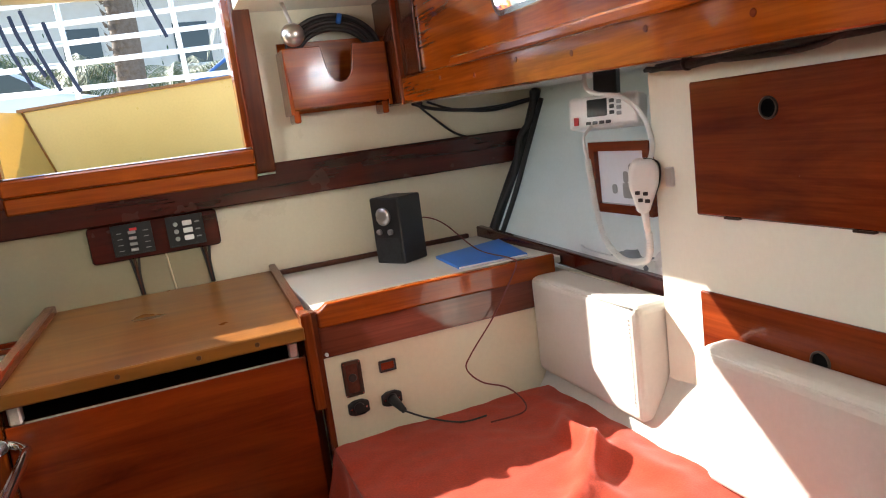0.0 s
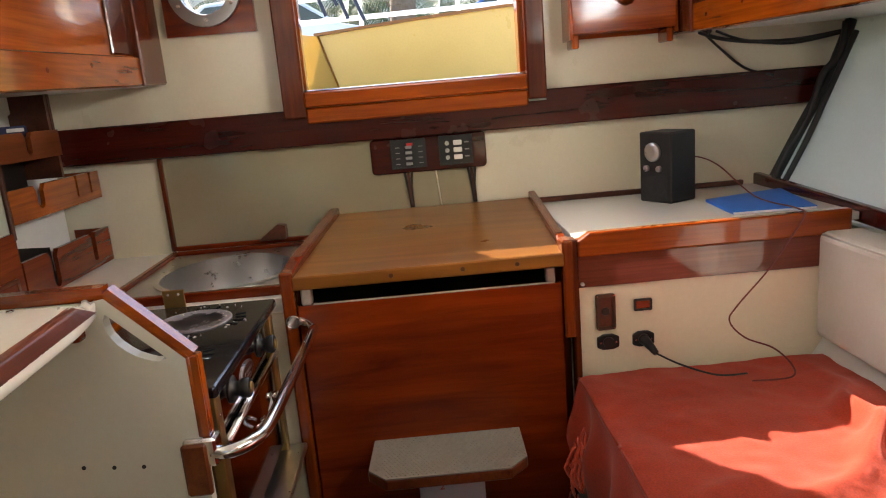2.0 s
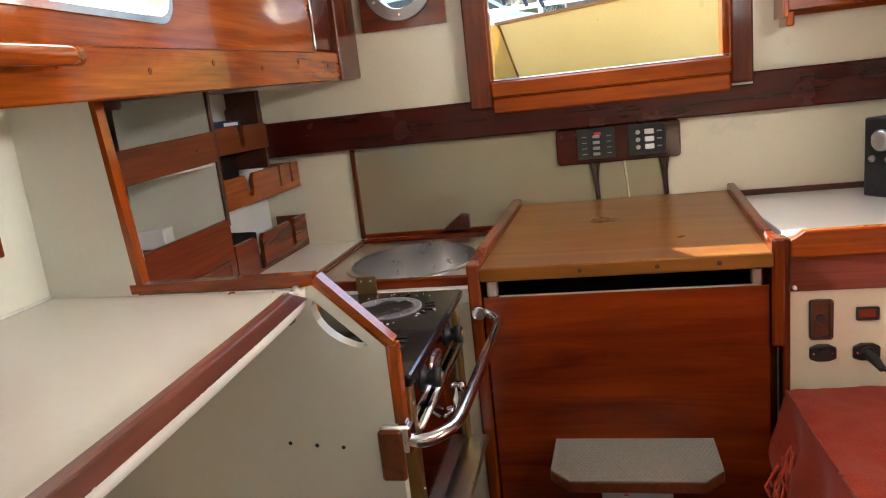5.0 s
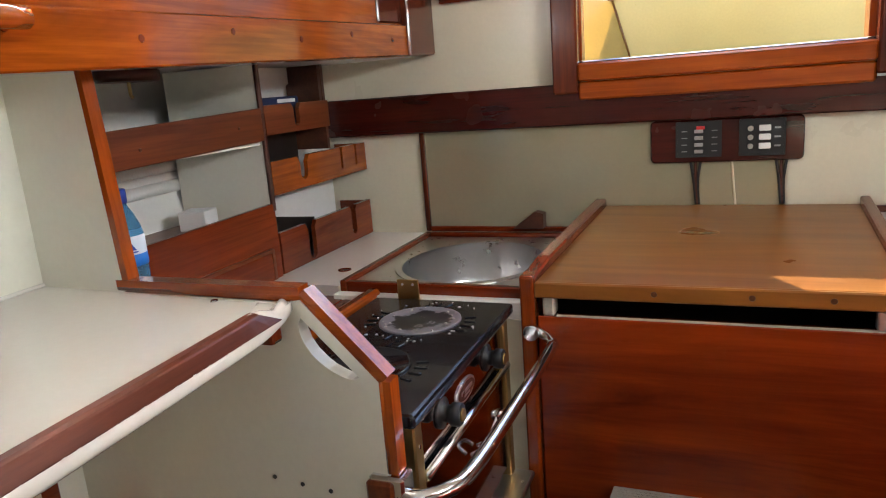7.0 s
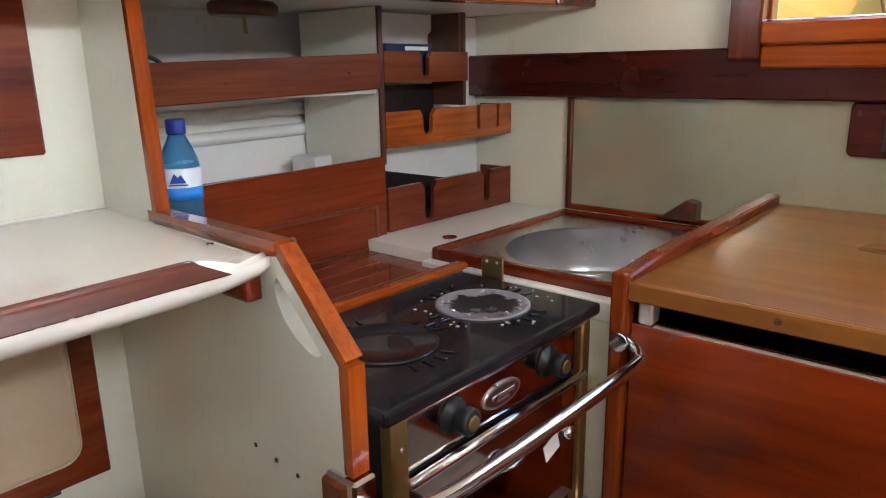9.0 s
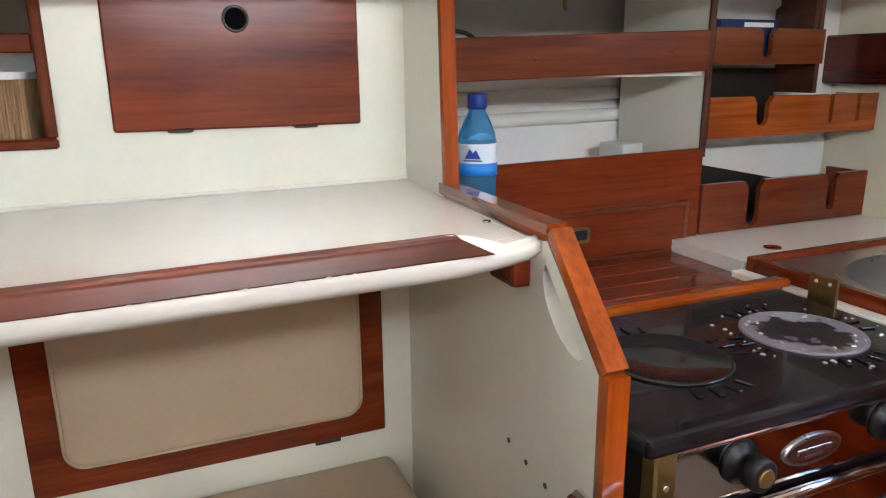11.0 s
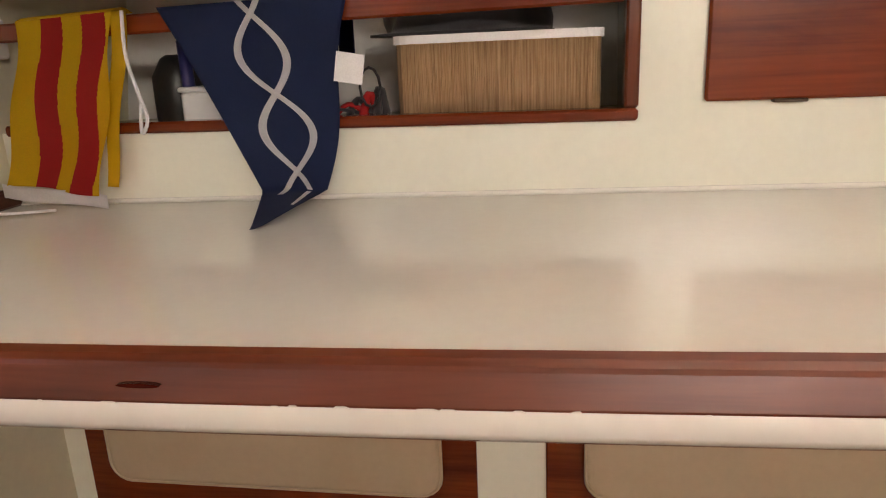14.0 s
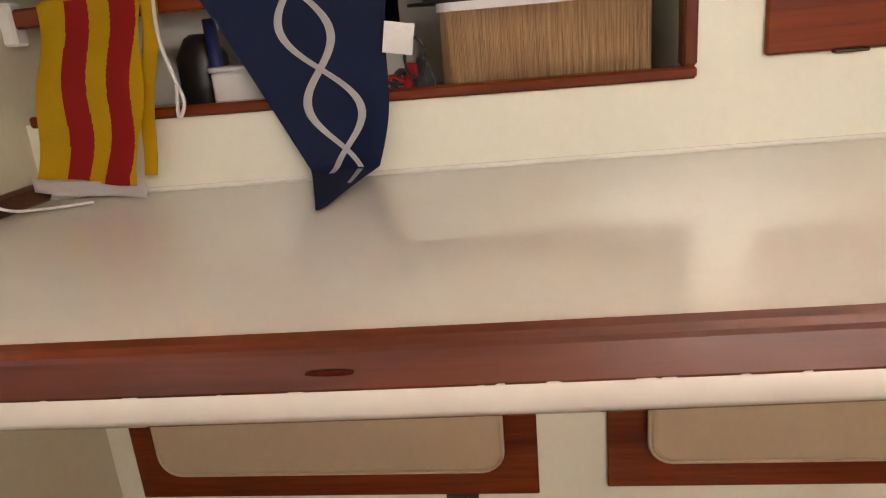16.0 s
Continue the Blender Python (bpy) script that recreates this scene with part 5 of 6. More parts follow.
for i in range(len(path) * 8):
    t = i / 8
    a = path[min(int(t), len(path) - 1)].lerp(path[min(int(t) + 1, len(path) - 1)], t - int(t))
    ang = i * 2 * math.pi / 6
    dirn = (path[min(int(t) + 1, len(path) - 1)] - path[max(int(t) - 1, 0)]).normalized()
    s1 = dirn.cross(Vector((1, 0.3, 0))).normalized()
    s2 = dirn.cross(s1)
    coil.append(a + s1 * 0.0065 * math.cos(ang) + s2 * 0.0065 * math.sin(ang))
part("coiled_cord", tube(coil, 0.0022, 5, smooth=False), WHITEP, hs)
part("lead", tube([(0.71, 1.405, 1.478), (0.70, 1.390, 1.440), (0.70, 1.345, 1.420), (0.70, 1.257, 1.406), (0.698, 1.188, 1.362), (0.690, 1.155, 1.305), (0.678, 1.152, 1.268)], 0.0055, 8), WHITEP, hs)
part("lead", tube([(0.74, 1.44, 1.345), (0.71, 1.432, 1.325), (0.705, 1.425, 1.295), (0.705, 1.418, 1.270)], 0.004, 8), WHITEP, hs)

# cables under the deck
cb = thing("cable_bundle", (0.70, 0.9, 1.46), "bundle of black cables under the side deck", "cable")
random.seed(11)
for i in range(6):
    j = [random.uniform(-0.008, 0.008) for _ in range(12)]
    part("cable", tube([(0.690 + j[0] * 0.6, 1.16 - 0.01 * i, 1.452 + j[1] * 0.6), (0.683 + j[2] * 0.5, 1.03, 1.452 + j[3]), (0.678 + j[4] * 0.5, 0.90, 1.448 + j[5]), (0.675 + j[6] * 0.5, 0.75, 1.452 + j[7] * 1.4), (0.672, 0.62, 1.462 + j[8] * 1.5), (0.67, 0.40, 1.466 + j[9])], 0.0045, 7), CABLE, cb)
part("cable_tie", lathe([(0.014, -0.003), (0.014, 0.003)], (0.683, 1.03, 1.452), "y", 12), BLACK, cb)
hc = thing("wiring_loom", (0.93, AFT - 0.03, 1.2), "black taped wiring loom running down the hull corner", "cable")
part("loom", tube([(hull_r(1.475) - 0.045, AFT - 0.05, 1.475), (hull_r(1.40) - 0.035, AFT - 0.055, 1.40), (hull_r(1.30) - 0.03, AFT - 0.06, 1.30), (hull_r(1.15) - 0.03, AFT - 0.05, 1.15), (hull_r(1.0) - 0.03, AFT - 0.05, 1.005)], 0.017, 10), CABLE, hc)
part("loom", tube([(hull_r(1.44) - 0.035, AFT - 0.09, 1.44), (hull_r(1.28) - 0.03, AFT - 0.10, 1.28), (hull_r(1.13) - 0.02, AFT - 0.10, 1.13), (hull_r(1.0) - 0.015, AFT - 0.09, 1.0)], 0.009, 8), CABLE, hc)
part("loom", tube([(hull_r(1.47) - 0.07, AFT - 0.07, 1.47), (hull_r(1.38) - 0.045, AFT - 0.085, 1.38), (hull_r(1.32) - 0.062, AFT - 0.075, 1.32), (hull_r(1.2) - 0.04, AFT - 0.08, 1.2), (hull_r(1.08) - 0.045, AFT - 0.07, 1.08), (hull_r(1.0) - 0.03, AFT - 0.06, 1.0)], 0.011, 8), CABLE, hc)
part("lead", tube([(0.985, AFT - 0.05, 1.445), (0.86, AFT - 0.03, 1.432), (0.74, AFT - 0.02, 1.435), (0.62, AFT - 0.03, 1.452), (0.54, AFT - 0.06, 1.475)], 0.006, 8), CABLE, hc)
part("lead", tube([(0.985, AFT - 0.05, 1.440), (0.84, AFT - 0.03, 1.422), (0.70, AFT - 0.02, 1.442), (0.60, AFT - 0.04, 1.475)], 0.004, 8), CABLE, hc)
part("lead", tube([(0.56, AFT - 0.05, 1.47), (0.62, AFT - 0.02, 1.425), (0.70, AFT - 0.015, 1.36), (0.78, AFT - 0.04, 1.33)], 0.004, 8), CABLE, hc)

# ---- fittings on the aft bulkhead ----
sp2 = thing("switch_panel", (-0.3, AFT, 1.13), "mahogany board with two black switch panels and hanging wires", "switch panel")
part("board", prism(rounded(-0.478, -0.118, 1.128, 1.237, 0.012), "y", AFT - 0.016, AFT, bev=0.003), BEAM, sp2)
for x0, x1, kind in ((-0.415, -0.305, 0), (-0.265, -0.160, 1)):
    f = part("panel", box(x0, x1, AFT - 0.022, AFT - 0.016, 1.142, 1.232, bev=0.002), BLACK, sp2, "black switch panel")
    part("panel_rim", holed(around(x0, x1, 1.142, 1.232, rounded(x0 + 0.004, x1 - 0.004, 1.146, 1.228, 0.002)), rounded(x0 + 0.004, x1 - 0.004, 1.146, 1.228, 0.002), "y", AFT - 0.0235, AFT - 0.021), BLACK, f)
    if kind:
        for i in range(3):
            z = 1.158 + i * 0.022
            part("switch", box(x0 + 0.045, x0 + 0.072, AFT - 0.027, AFT - 0.022, z, z + 0.015, bev=0.002), WHITEP, f, "white rocker switch")
            part("fuse", lathe([(0.007, 0), (0.006, -0.005)], (x0 + 0.026, AFT - 0.022, z + 0.007), "y", 12), STEEL, f)
            part("tag", box(x0 + 0.080, x0 + 0.094, AFT - 0.0228, AFT - 0.022, z + 0.005, z + 0.009), GREYP, f)
    else:
        part("lamp", box(x0 + 0.050, x0 + 0.070, AFT - 0.025, AFT - 0.022, 1.212, 1.220), REDP, f, "small red lamp")
        for i in range(4):
            z = 1.155 + i * 0.017
            part("toggle", box(x0 + 0.045, x0 + 0.066, AFT - 0.026, AFT - 0.022, z - 0.003, z + 0.006, bev=0.001), GREYP, f)
            for xx in (x0 + 0.014, x1 - 0.024):
                part("tag", box(xx, xx + 0.014, AFT - 0.0228, AFT - 0.022, z + 0.001, z + 0.003), GREYP, f)
for x in (-0.365, -0.165):
    for j in range(3):
        part("wire", tube([(x - 0.014 + 0.012 * j, AFT - 0.008, 1.130), (x - 0.006 + 0.005 * j, AFT - 0.010, 1.08), (x + 0.003 * j, AFT - 0.009, 1.018)], 0.004, 6), DARKBROWN if j % 2 else CABLE, sp2)
part("wire", tube([(-0.28, AFT - 0.004, 1.130), (-0.275, AFT - 0.004, 1.07), (-0.27, AFT - 0.004, 1.016)], 0.003, 6), CREAM, sp2)

ph = thing("porthole", (-0.91, AFT, 1.70), "round chromed porthole on a square mahogany pad", "porthole", kind="structure")
ring = [(-0.912 + 0.072 * math.cos(2 * math.pi * k / 32), 1.715 + 0.072 * math.sin(2 * math.pi * k / 32)) for k in range(32)]
part("pad", holed(around(-1.040, -0.776, 1.588, 1.80, ring), ring, "y", AFT - 0.018, AFT), MAHOG_X, ph)
part("tunnel", holed([(-0.912 + (x + 0.912) * 1.5, 1.715 + (z - 1.715) * 1.1) for x, z in ring], ring, "y", AFT, AFT + 0.05), CREAM, ph)
big = [(-0.912 + 0.106 * math.cos(2 * math.pi * k / 32), 1.715 + 0.106 * math.sin(2 * math.pi * k / 32)) for k in range(32)]
part("flange", holed(big, ring, "y", AFT - 0.034, AFT - 0.018), metal("grey_flange", (0.36, 0.36, 0.35), 0.25, 0.2), ph)
pp = part("pane", lathe([(0.072, -0.019), (0.070, -0.022)], (-0.912, AFT, 1.715), "y", 32), PANE, ph)
pp.visible_shadow = False
for k in range(6):
    a = radians(60 * k + 30)
    part("bolt", lathe([(0.006, -0.033), (0.005, -0.037)], (-0.912 + 0.088 * math.cos(a), AFT, 1.715 + 0.088 * math.sin(a)), "y", 8), CHROME, ph)

mb = thing("wooden_holder", (0.30, AFT, 1.48), "varnished wooden holder box with a rounded cut-out on the bulkhead", "holder")
bm = bmesh.new()
pts = [(0.150, 1.495), (0.452, 1.495), (0.458, 1.672), (0.355, 1.672)] + [(0.305 + 0.040 * math.cos(radians(a)), 1.612 + 0.040 * math.sin(radians(a)) * 1.2) for a in (0, -30, -60, -90, -120, -150, -180)] + [(0.255, 1.672), (0.140, 1.672)]
part("front", prism(pts, "y", AFT - 0.112, AFT - 0.098, bev=0.002), AMBER_X, mb)
part("back", box(0.145, 0.455, AFT - 0.012, AFT, 1.485, 1.70), AMBER_X, mb)
part("side", box(0.140, 0.152, AFT - 0.108, AFT, 1.480, 1.672, bev=0.002), AMBER_Z, mb)
part("side", box(0.448, 0.460, AFT - 0.108, AFT, 1.480, 1.672, bev=0.002), AMBER_Z, mb)
part("bottom", box(0.15, 0.45, AFT - 0.10, AFT, 1.495, 1.505), AMBER_X, mb)
for x in (0.158, 0.438):
    part("foot", box(x - 0.010, x + 0.010, AFT - 0.10, AFT - 0.02, 1.455, 1.495, bev=0.004), AMBER_Z, mb)
cc = thing("coiled_cables", (0.31, AFT - 0.05, 1.65), "coiled black cables stored in the wooden holder", "cable")
for i in range(5):
    r = 0.115 + 0.008 * i
    part("loop", tube([(0.31 + r * math.cos(radians(a)), AFT - 0.055 - 0.006 * (i % 3), 1.64 + 0.75 * r * math.sin(radians(a)) + 0.004 * i) for a in range(0, 181, 20)], 0.007, 8), CABLE, cc)
part("tie", tube([(0.33, AFT - 0.08, 1.74), (0.34, AFT - 0.07, 1.765)], 0.008, 8, smooth=False), BLUEP, cc, "blue cable tie")
part("lead", tube([(0.42, AFT - 0.05, 1.66), (0.46, AFT - 0.07, 1.60), (0.50, AFT - 0.09, 1.52), (0.56, AFT - 0.09, 1.47)], 0.009, 8), CABLE, cc)
bp = thing("ball_lever", (0.19, AFT - 0.13, 1.69), "silver ball on a thin metal rod", "lever")
part("ball", lathe([(0.002, -0.034)] + [(0.034 * math.cos(radians(a)), 0.034 * math.sin(radians(a))) for a in range(-75, 76, 15)] + [(0.002, 0.034)], (0.175, AFT - 0.135, 1.706), "z", 20), STEEL, bp)
part("rod", tube([(0.175, AFT - 0.135, 1.735), (0.160, AFT - 0.12, 1.80)], 0.006, 8, smooth=False), STEEL, bp)

# ---- open locker over the long shelf ----
def hang(y0, y1, z0, z1, sway, wave):
    def at(u, v):
        y = y0(v) + (y1(v) - y0(v)) * u
        z = z1(u) + (z0(u) - z1(u)) * v
        return (LEFT + 0.010 + wave(u, v), y + sway(u, v), z)
    return at


yf = thing("striped_flag", (LEFT + 0.01, -0.16, 1.12), "yellow and red striped flag with white hem over the rail", "flag")
bm = sheet(110, 100, hang(lambda v: -0.212 - 0.036 * v, lambda v: -0.080 - 0.040 * v, lambda u: 1.118 - 0.016 * u, lambda u: 1.318 + 0.006 * u, lambda u, v: 0.004 * math.sin(9 * v + 3 * u), lambda u, v: 0.006 + 0.008 * math.sin(7 * u + 2 * v) * v + 0.02 * v * v), 0.0)
for f in bm.faces:
    c = f.calc_center_median()
    v = min(1, max(0, (1.322 - c.z) / 0.21))
    u = (c.y + 0.212 + 0.036 * v) / 0.130 - 0.035 * math.sin(9 * v + 0.6)
    f.material_index = 1 if (0.25 < u < 0.47 or 0.67 < u < 0.92) else 0
bmesh.ops.solidify(bm, geom=list(bm.faces), thickness=0.0015)
part("cloth", bm, [YELLOW, REDF], yf)
bm = sheet(8, 30, hang(lambda v: -0.086 - 0.034 * v, lambda v: -0.064 - 0.036 * v, lambda u: 1.112, lambda u: 1.324, lambda u, v: 0.003 * math.sin(8 * v), lambda u, v: 0.002 + 0.006 * u * v + 0.015 * v * v), 0.0015)
part("back_fold", bm, YELLOW, yf)
part("hem", sheet(20, 3, lambda u, v: (LEFT + 0.040 + 0.006 * math.sin(6 * u), -0.256 + 0.144 * u, 1.120 - 0.017 * u - 0.018 * v), 0.002), WHITEF, yf, "white hem")
part("halyard", tube([(LEFT + 0.018, -0.066, 1.324), (LEFT + 0.02, -0.068, 1.27), (LEFT + 0.018, -0.060, 1.225), (LEFT + 0.02, -0.052, 1.195), (LEFT + 0.02, -0.062, 1.178), (LEFT + 0.02, -0.058, 1.215)], 0.0025, 6), WHITEF, yf, "white halyard cord")
part("halyard", tube([(LEFT + 0.12, -0.262, 1.112), (LEFT + 0.10, -0.25, 1.094), (LEFT + 0.08, -0.22, 1.089), (LEFT + 0.06, -0.17, 1.089)], 0.002, 6), WHITEF, yf, "white halyard cord")
part("turnover", sheet(20, 4, lambda u, v: (LEFT + 0.016 - 0.045 * v, -0.212 + 0.132 * u, 1.318 + 0.006 * u + 0.006 * math.sin(math.pi * v)), 0.0015), YELLOW, yf)

bf = thing("navy_pennant", (LEFT + 0.02, 0.1, 1.1), "navy blue pennant with a white twisted cord pattern over the rail", "flag")


def pennant(u, v):
    """v runs down from the rail, u across."""
    w, k = min(1.0, v / 0.84), max(0.0, (v - 0.84) / 0.16)
    left = -0.027 + 0.123 * w + 0.040 * k
    right = 0.212 - 0.034 * w - 0.006 * math.sin(2 * math.pi * w) - 0.038 * k ** 0.8
    y = left + (right - left) * u
    z = 1.326 + 0.005 * u * (1 - w) - 0.221 * w - 0.016 * k
    x = 0.008 + 0.025 * w * w + 0.140 * k + 0.006 * math.sin(5 * u + 3 * v) * w * (1 - k)
    z = max(z, shelf_z(y) + 0.003)
    return Vector((LEFT + x, y, z))


part("cloth", sheet(36, 48, pennant, 0.0015), NAVY, bf)
for ph0 in (0, math.pi):
    def strand(u, v, ph0=ph0):
        t = v * (0.86 if ph0 else 0.90)
        c = 0.49 + 0.06 * t
        w = 0.10 * math.sin(2 * math.pi * t * 1.43 - 0.54 + ph0)
        k = min(0.98, max(0.02, c + w * (1 + 2.2 * t) + (u - 0.5) * 0.036 * (1 + 1.8 * t)))
        return pennant(k, t) + Vector((0.0022 + (0.0008 if ph0 else 0), 0, 0.0006))
    part("white_strand", sheet(4, 60, strand, 0.001), WHITEF, bf, "white appliqued strand")
part("toggle_tag", turned(box(LEFT + 0.024, LEFT + 0.0255, 0.196, 0.230, 1.232, 1.266), -10, (LEFT, 0.2, 1.25), "X"), WHITEF, bf, "white cloth tag")
part("back_fold", sheet(6, 16, lambda u, v: (LEFT - 0.016, 0.190 + 0.020 * u, 1.322 - 0.085 * v), 0.0012), NAVY, bf)

bk = thing("basket", (-1.45, 0.375, 1.172), "woven rush basket with a white cotton rim in the open locker", "basket")
m, n, l, p = nodes_of("woven_rush")
v1 = noise_node(n, l, coords(n, l, (60, 480, 9)), 1.0, 3, 0.6)
v2 = noise_node(n, l, coords(n, l, (3, 4, 5)), 2.0, 3, 0.6)
c = ramp(n, l, v1, [(0.34, (0.33, 0.20, 0.10)), (0.5, (0.45, 0.29, 0.15)), (0.66, (0.54, 0.37, 0.21))])
c = blend(n, l, 0.5, c, ramp(n, l, v2, [(0.3, (0.7, 0.6, 0.5)), (0.7, (1.15, 1.1, 1.05))]), "MULTIPLY")
l.new(c, p.inputs["Base Color"])
p.inputs["Roughness"].default_value = 0.75
bump(n, l, p, v1, 0.8, 0.004)
RUSH = m
BX0, BX1, BY0, BY1 = -1.555, -1.365, 0.252, 0.504
out = rounded(BX0, BX1, BY0, BY1, 0.03)
part("wall", holed(out, rounded(BX0 + 0.006, BX1 - 0.006, BY0 + 0.006, BY1 - 0.006, 0.026), "z", 1.173, 1.276), RUSH, bk)
bm = bmesh.new()
ns = 150
for k in range(ns):
    y = BY0 + 0.012 + (BY1 - BY0 - 0.024) * k / (ns - 1)
    w = 0.0006 * math.sin(k * 2.7)
    tube([(BX1 + 0.0004 + w, y, 1.174), (BX1 + 0.0010 - w, y + 0.0005 * math.sin(k), 1.225), (BX1 + 0.0004 + w, y, 1.270)], 0.0009, 4, bm=bm, smooth=False)
tagged(part("weave", bm, RUSH, bk), kind="stuff")
part("rim", holed([(x + (0.003 if x > -1.46 else -0.003), y + (0.003 if y > 0.38 else -0.003)) for x, y in out], rounded(BX0 + 0.005, BX1 - 0.005, BY0 + 0.005, BY1 - 0.005, 0.027), "z", 1.271, 1.281), WHITEF, bk, "white cotton rim")
part("bottom", box(BX0 + 0.01, BX1 - 0.01, BY0 + 0.01, BY1 - 0.01, 1.174, 1.178), RUSH, bk)
ht = thing("felt_hat", (-1.44, 0.34, 1.28), "soft charcoal felt hat lying on the basket", "hat")
bm = bmesh.new()
bmesh.ops.create_icosphere(bm, subdivisions=4, radius=1, matrix=Matrix.Translation((-1.46, 0.335, 1.285)) @ Matrix.Diagonal((0.085, 0.108, 0.104, 1)))
for v in bm.verts:
    v.co += (v.co - Vector((-1.46, 0.335, 1.285))) * 0.22 * noise.noise(v.co * 16)
    if v.co.z < 1.283:
        v.co.z = 1.283
        v.co.xy = Vector((-1.46, 0.335)) + (v.co.xy - Vector((-1.46, 0.335))) * 1.10
for f in bm.faces:
    f.smooth = True
part("crown", bm, DARKF, ht)
part("brim", lathe([(0.07, 0), (0.098, 0.001), (0.098, 0.004), (0.07, 0.006)], (-1.455, 0.325, 1.2815), "z", 32, sx=0.85, sy=1.22), DARKF, ht)
hb = thing("deck_backing_board", (-1.45, 0.05, 1.42), "varnished wooden backing board bolted under the deck in the locker", "board")
part("board", prism([(-0.085, 1.456), (0.140, 1.456), (0.140, 1.424), (0.130, 1.416), (-0.040, 1.420)], "x", -1.52, -1.42, bev=0.003), MAHOG_Y, hb)
part("plate", box(-1.485, -1.435, -0.030, 0.085, 1.411, 1.4185, bev=0.002), STEEL, hb, "steel backing plate")
for y in (0.010, 0.068):
    bolt = part("bolt", tube([(-1.452, y, 1.414), (-1.452, y, 1.388)], 0.0042, 10, smooth=False), STEEL, hb, "threaded steel bolt end")
    part("nut", prism([(-1.452 + 0.0085 * math.cos(math.pi * k / 3), y + 0.0085 * math.sin(math.pi * k / 3)) for k in range(6)], "z", 1.403, 1.411), STEEL, bolt)
# odds and ends behind the flags
od = thing("plastic_tub", (-1.45, 0.0, 1.172), "small white plastic tub in the open locker", "tub")
part("tub", prism(rounded(-1.47, -1.40, -0.055, 0.045, 0.012), "z", 1.173, 1.222, bev=0.003), WHITEP, od)
part("lid", prism(rounded(-1.473, -1.397, -0.058, 0.048, 0.013), "z", 1.222, 1.229, bev=0.002), WHITEP, od)
bt2 = thing("dark_flask", (-1.47, -0.075, 1.172), "dark round flask standing in the open locker", "flask")
part("flask", lathe([(0.03, 0), (0.034, 0.006), (0.034, 0.07), (0.02, 0.095), (0.012, 0.10)], (-1.46, -0.085, 1.173), "z", 20), BLACK, bt2)
pn = thing("blue_pen", (-1.44, -0.04, 1.172), "blue plastic tube standing in the open locker", "tube")
part("tube", tube([(-1.43, -0.052, 1.174), (-1.435, -0.056, 1.29)], 0.009, 10, smooth=False), paint("dark_blue_plastic", (0.015, 0.025, 0.16), 0.35), pn)
bg = thing("white_bag", (-1.52, -0.01, 1.172), "crumpled pale paper bag at the back of the locker", "bag")
heap("bag", (-1.53, 0.02, 1.25), (0.05, 0.10, 0.075), PAPER, 3, bg)
rd = thing("red_straps", (-1.42, 0.22, 1.172), "tangle of dark red straps beside the basket", "strap")
for i in range(5):
    part("strap", tube([(-1.36, 0.150 + 0.02 * i, 1.180), (-1.37 - 0.01 * i, 0.175 + 0.012 * i, 1.195 + 0.006 * i), (-1.38, 0.205 + 0.008 * i, 1.190), (-1.40, 0.238, 1.182)], 0.006, 6, flat=0.4), REDF if i % 2 else DARKF, rd)
rg = thing("key_ring", (-1.37, 0.215, 1.2), "dark wire ring hanging by the basket", "ring")
part("ring", tube([(LEFT - 0.03, 0.222 + 0.013 * math.cos(radians(a)), 1.222 + 0.024 * math.sin(radians(a))) for a in range(0, 361, 30)], 0.0018, 6, smooth=False), BLACK, rg)
gl = thing("gooseneck_lamp", (-1.06, -0.27, 1.29), "brushed silver gooseneck reading lamp on the bulkhead", "lamp")
NECK = [(-1.05, -0.268, 1.300), (-1.07, -0.24, 1.302), (-1.12, -0.195, 1.300), (-1.15, -0.1600, 1.3140), (-1.15, -0.1440, 1.3270), (-1.15, -0.1150, 1.3560), (-1.15, -0.0860, 1.3750), (-1.15, -0.0580, 1.3840), (-1.15, -0.0330, 1.3860), (-1.15, -0.0190, 1.3830)]
part("neck", tube(NECK, 0.0052, 12, n=6), STEEL, gl)
bm = bmesh.new()
hp = smooth_path(NECK, 9)
for a, b in zip(hp, hp[1:]):
    tube([a, a.lerp(b, 0.6)], 0.0058, 10, bm=bm, smooth=False)
tagged(part("ribbing", bm, STEEL, gl), kind="stuff")
part("head", tube([(-1.15, -0.0230, 1.3845), (-1.15, -0.0070, 1.3810), (-1.15, 0.0170, 1.3730), (-1.15, 0.0350, 1.3680)], [0.0062, 0.0068, 0.0125, 0.0140], 20, smooth=False), STEEL, gl)
part("bezel", tube([(-1.15, 0.0352, 1.3680), (-1.15, 0.0470, 1.3645)], [0.0148, 0.0142], 20, smooth=False), STEEL, gl, "bright rim of the lamp head")
part("foot", lathe([(0.022, 0), (0.020, 0.008)], (-1.05, -0.275, 1.300), "y", 18), STEEL, gl)

# ---- outside ----
setting("cockpit_seat", box(-1.3, 1.3, AFT + 0.05, 4.05, 1.36, 1.385), YELLOWP, "yellow painted cockpit seat", "deck")
ckp = thing("cockpit_coaming", (0, 4.0, 1.385), "yellow painted cockpit coaming with a varnished cap", "coaming", kind="structure")
part("aft_panel", prism([(-0.82, 1.385), (1.3, 1.385), (1.3, 1.80), (0.2, 1.785), (-0.3, 1.755), (-0.82, 1.715)], "y", 4.0, 4.04), YELLOWP, ckp)
part("aft_cap", prism([(-0.84, 1.715), (-0.3, 1.755), (0.2, 1.785), (1.3, 1.80), (1.3, 1.815), (0.2, 1.80), (-0.3, 1.77), (-0.84, 1.73)], "y", 3.98, 4.10), TEAK, ckp)
bm = bmesh.new()
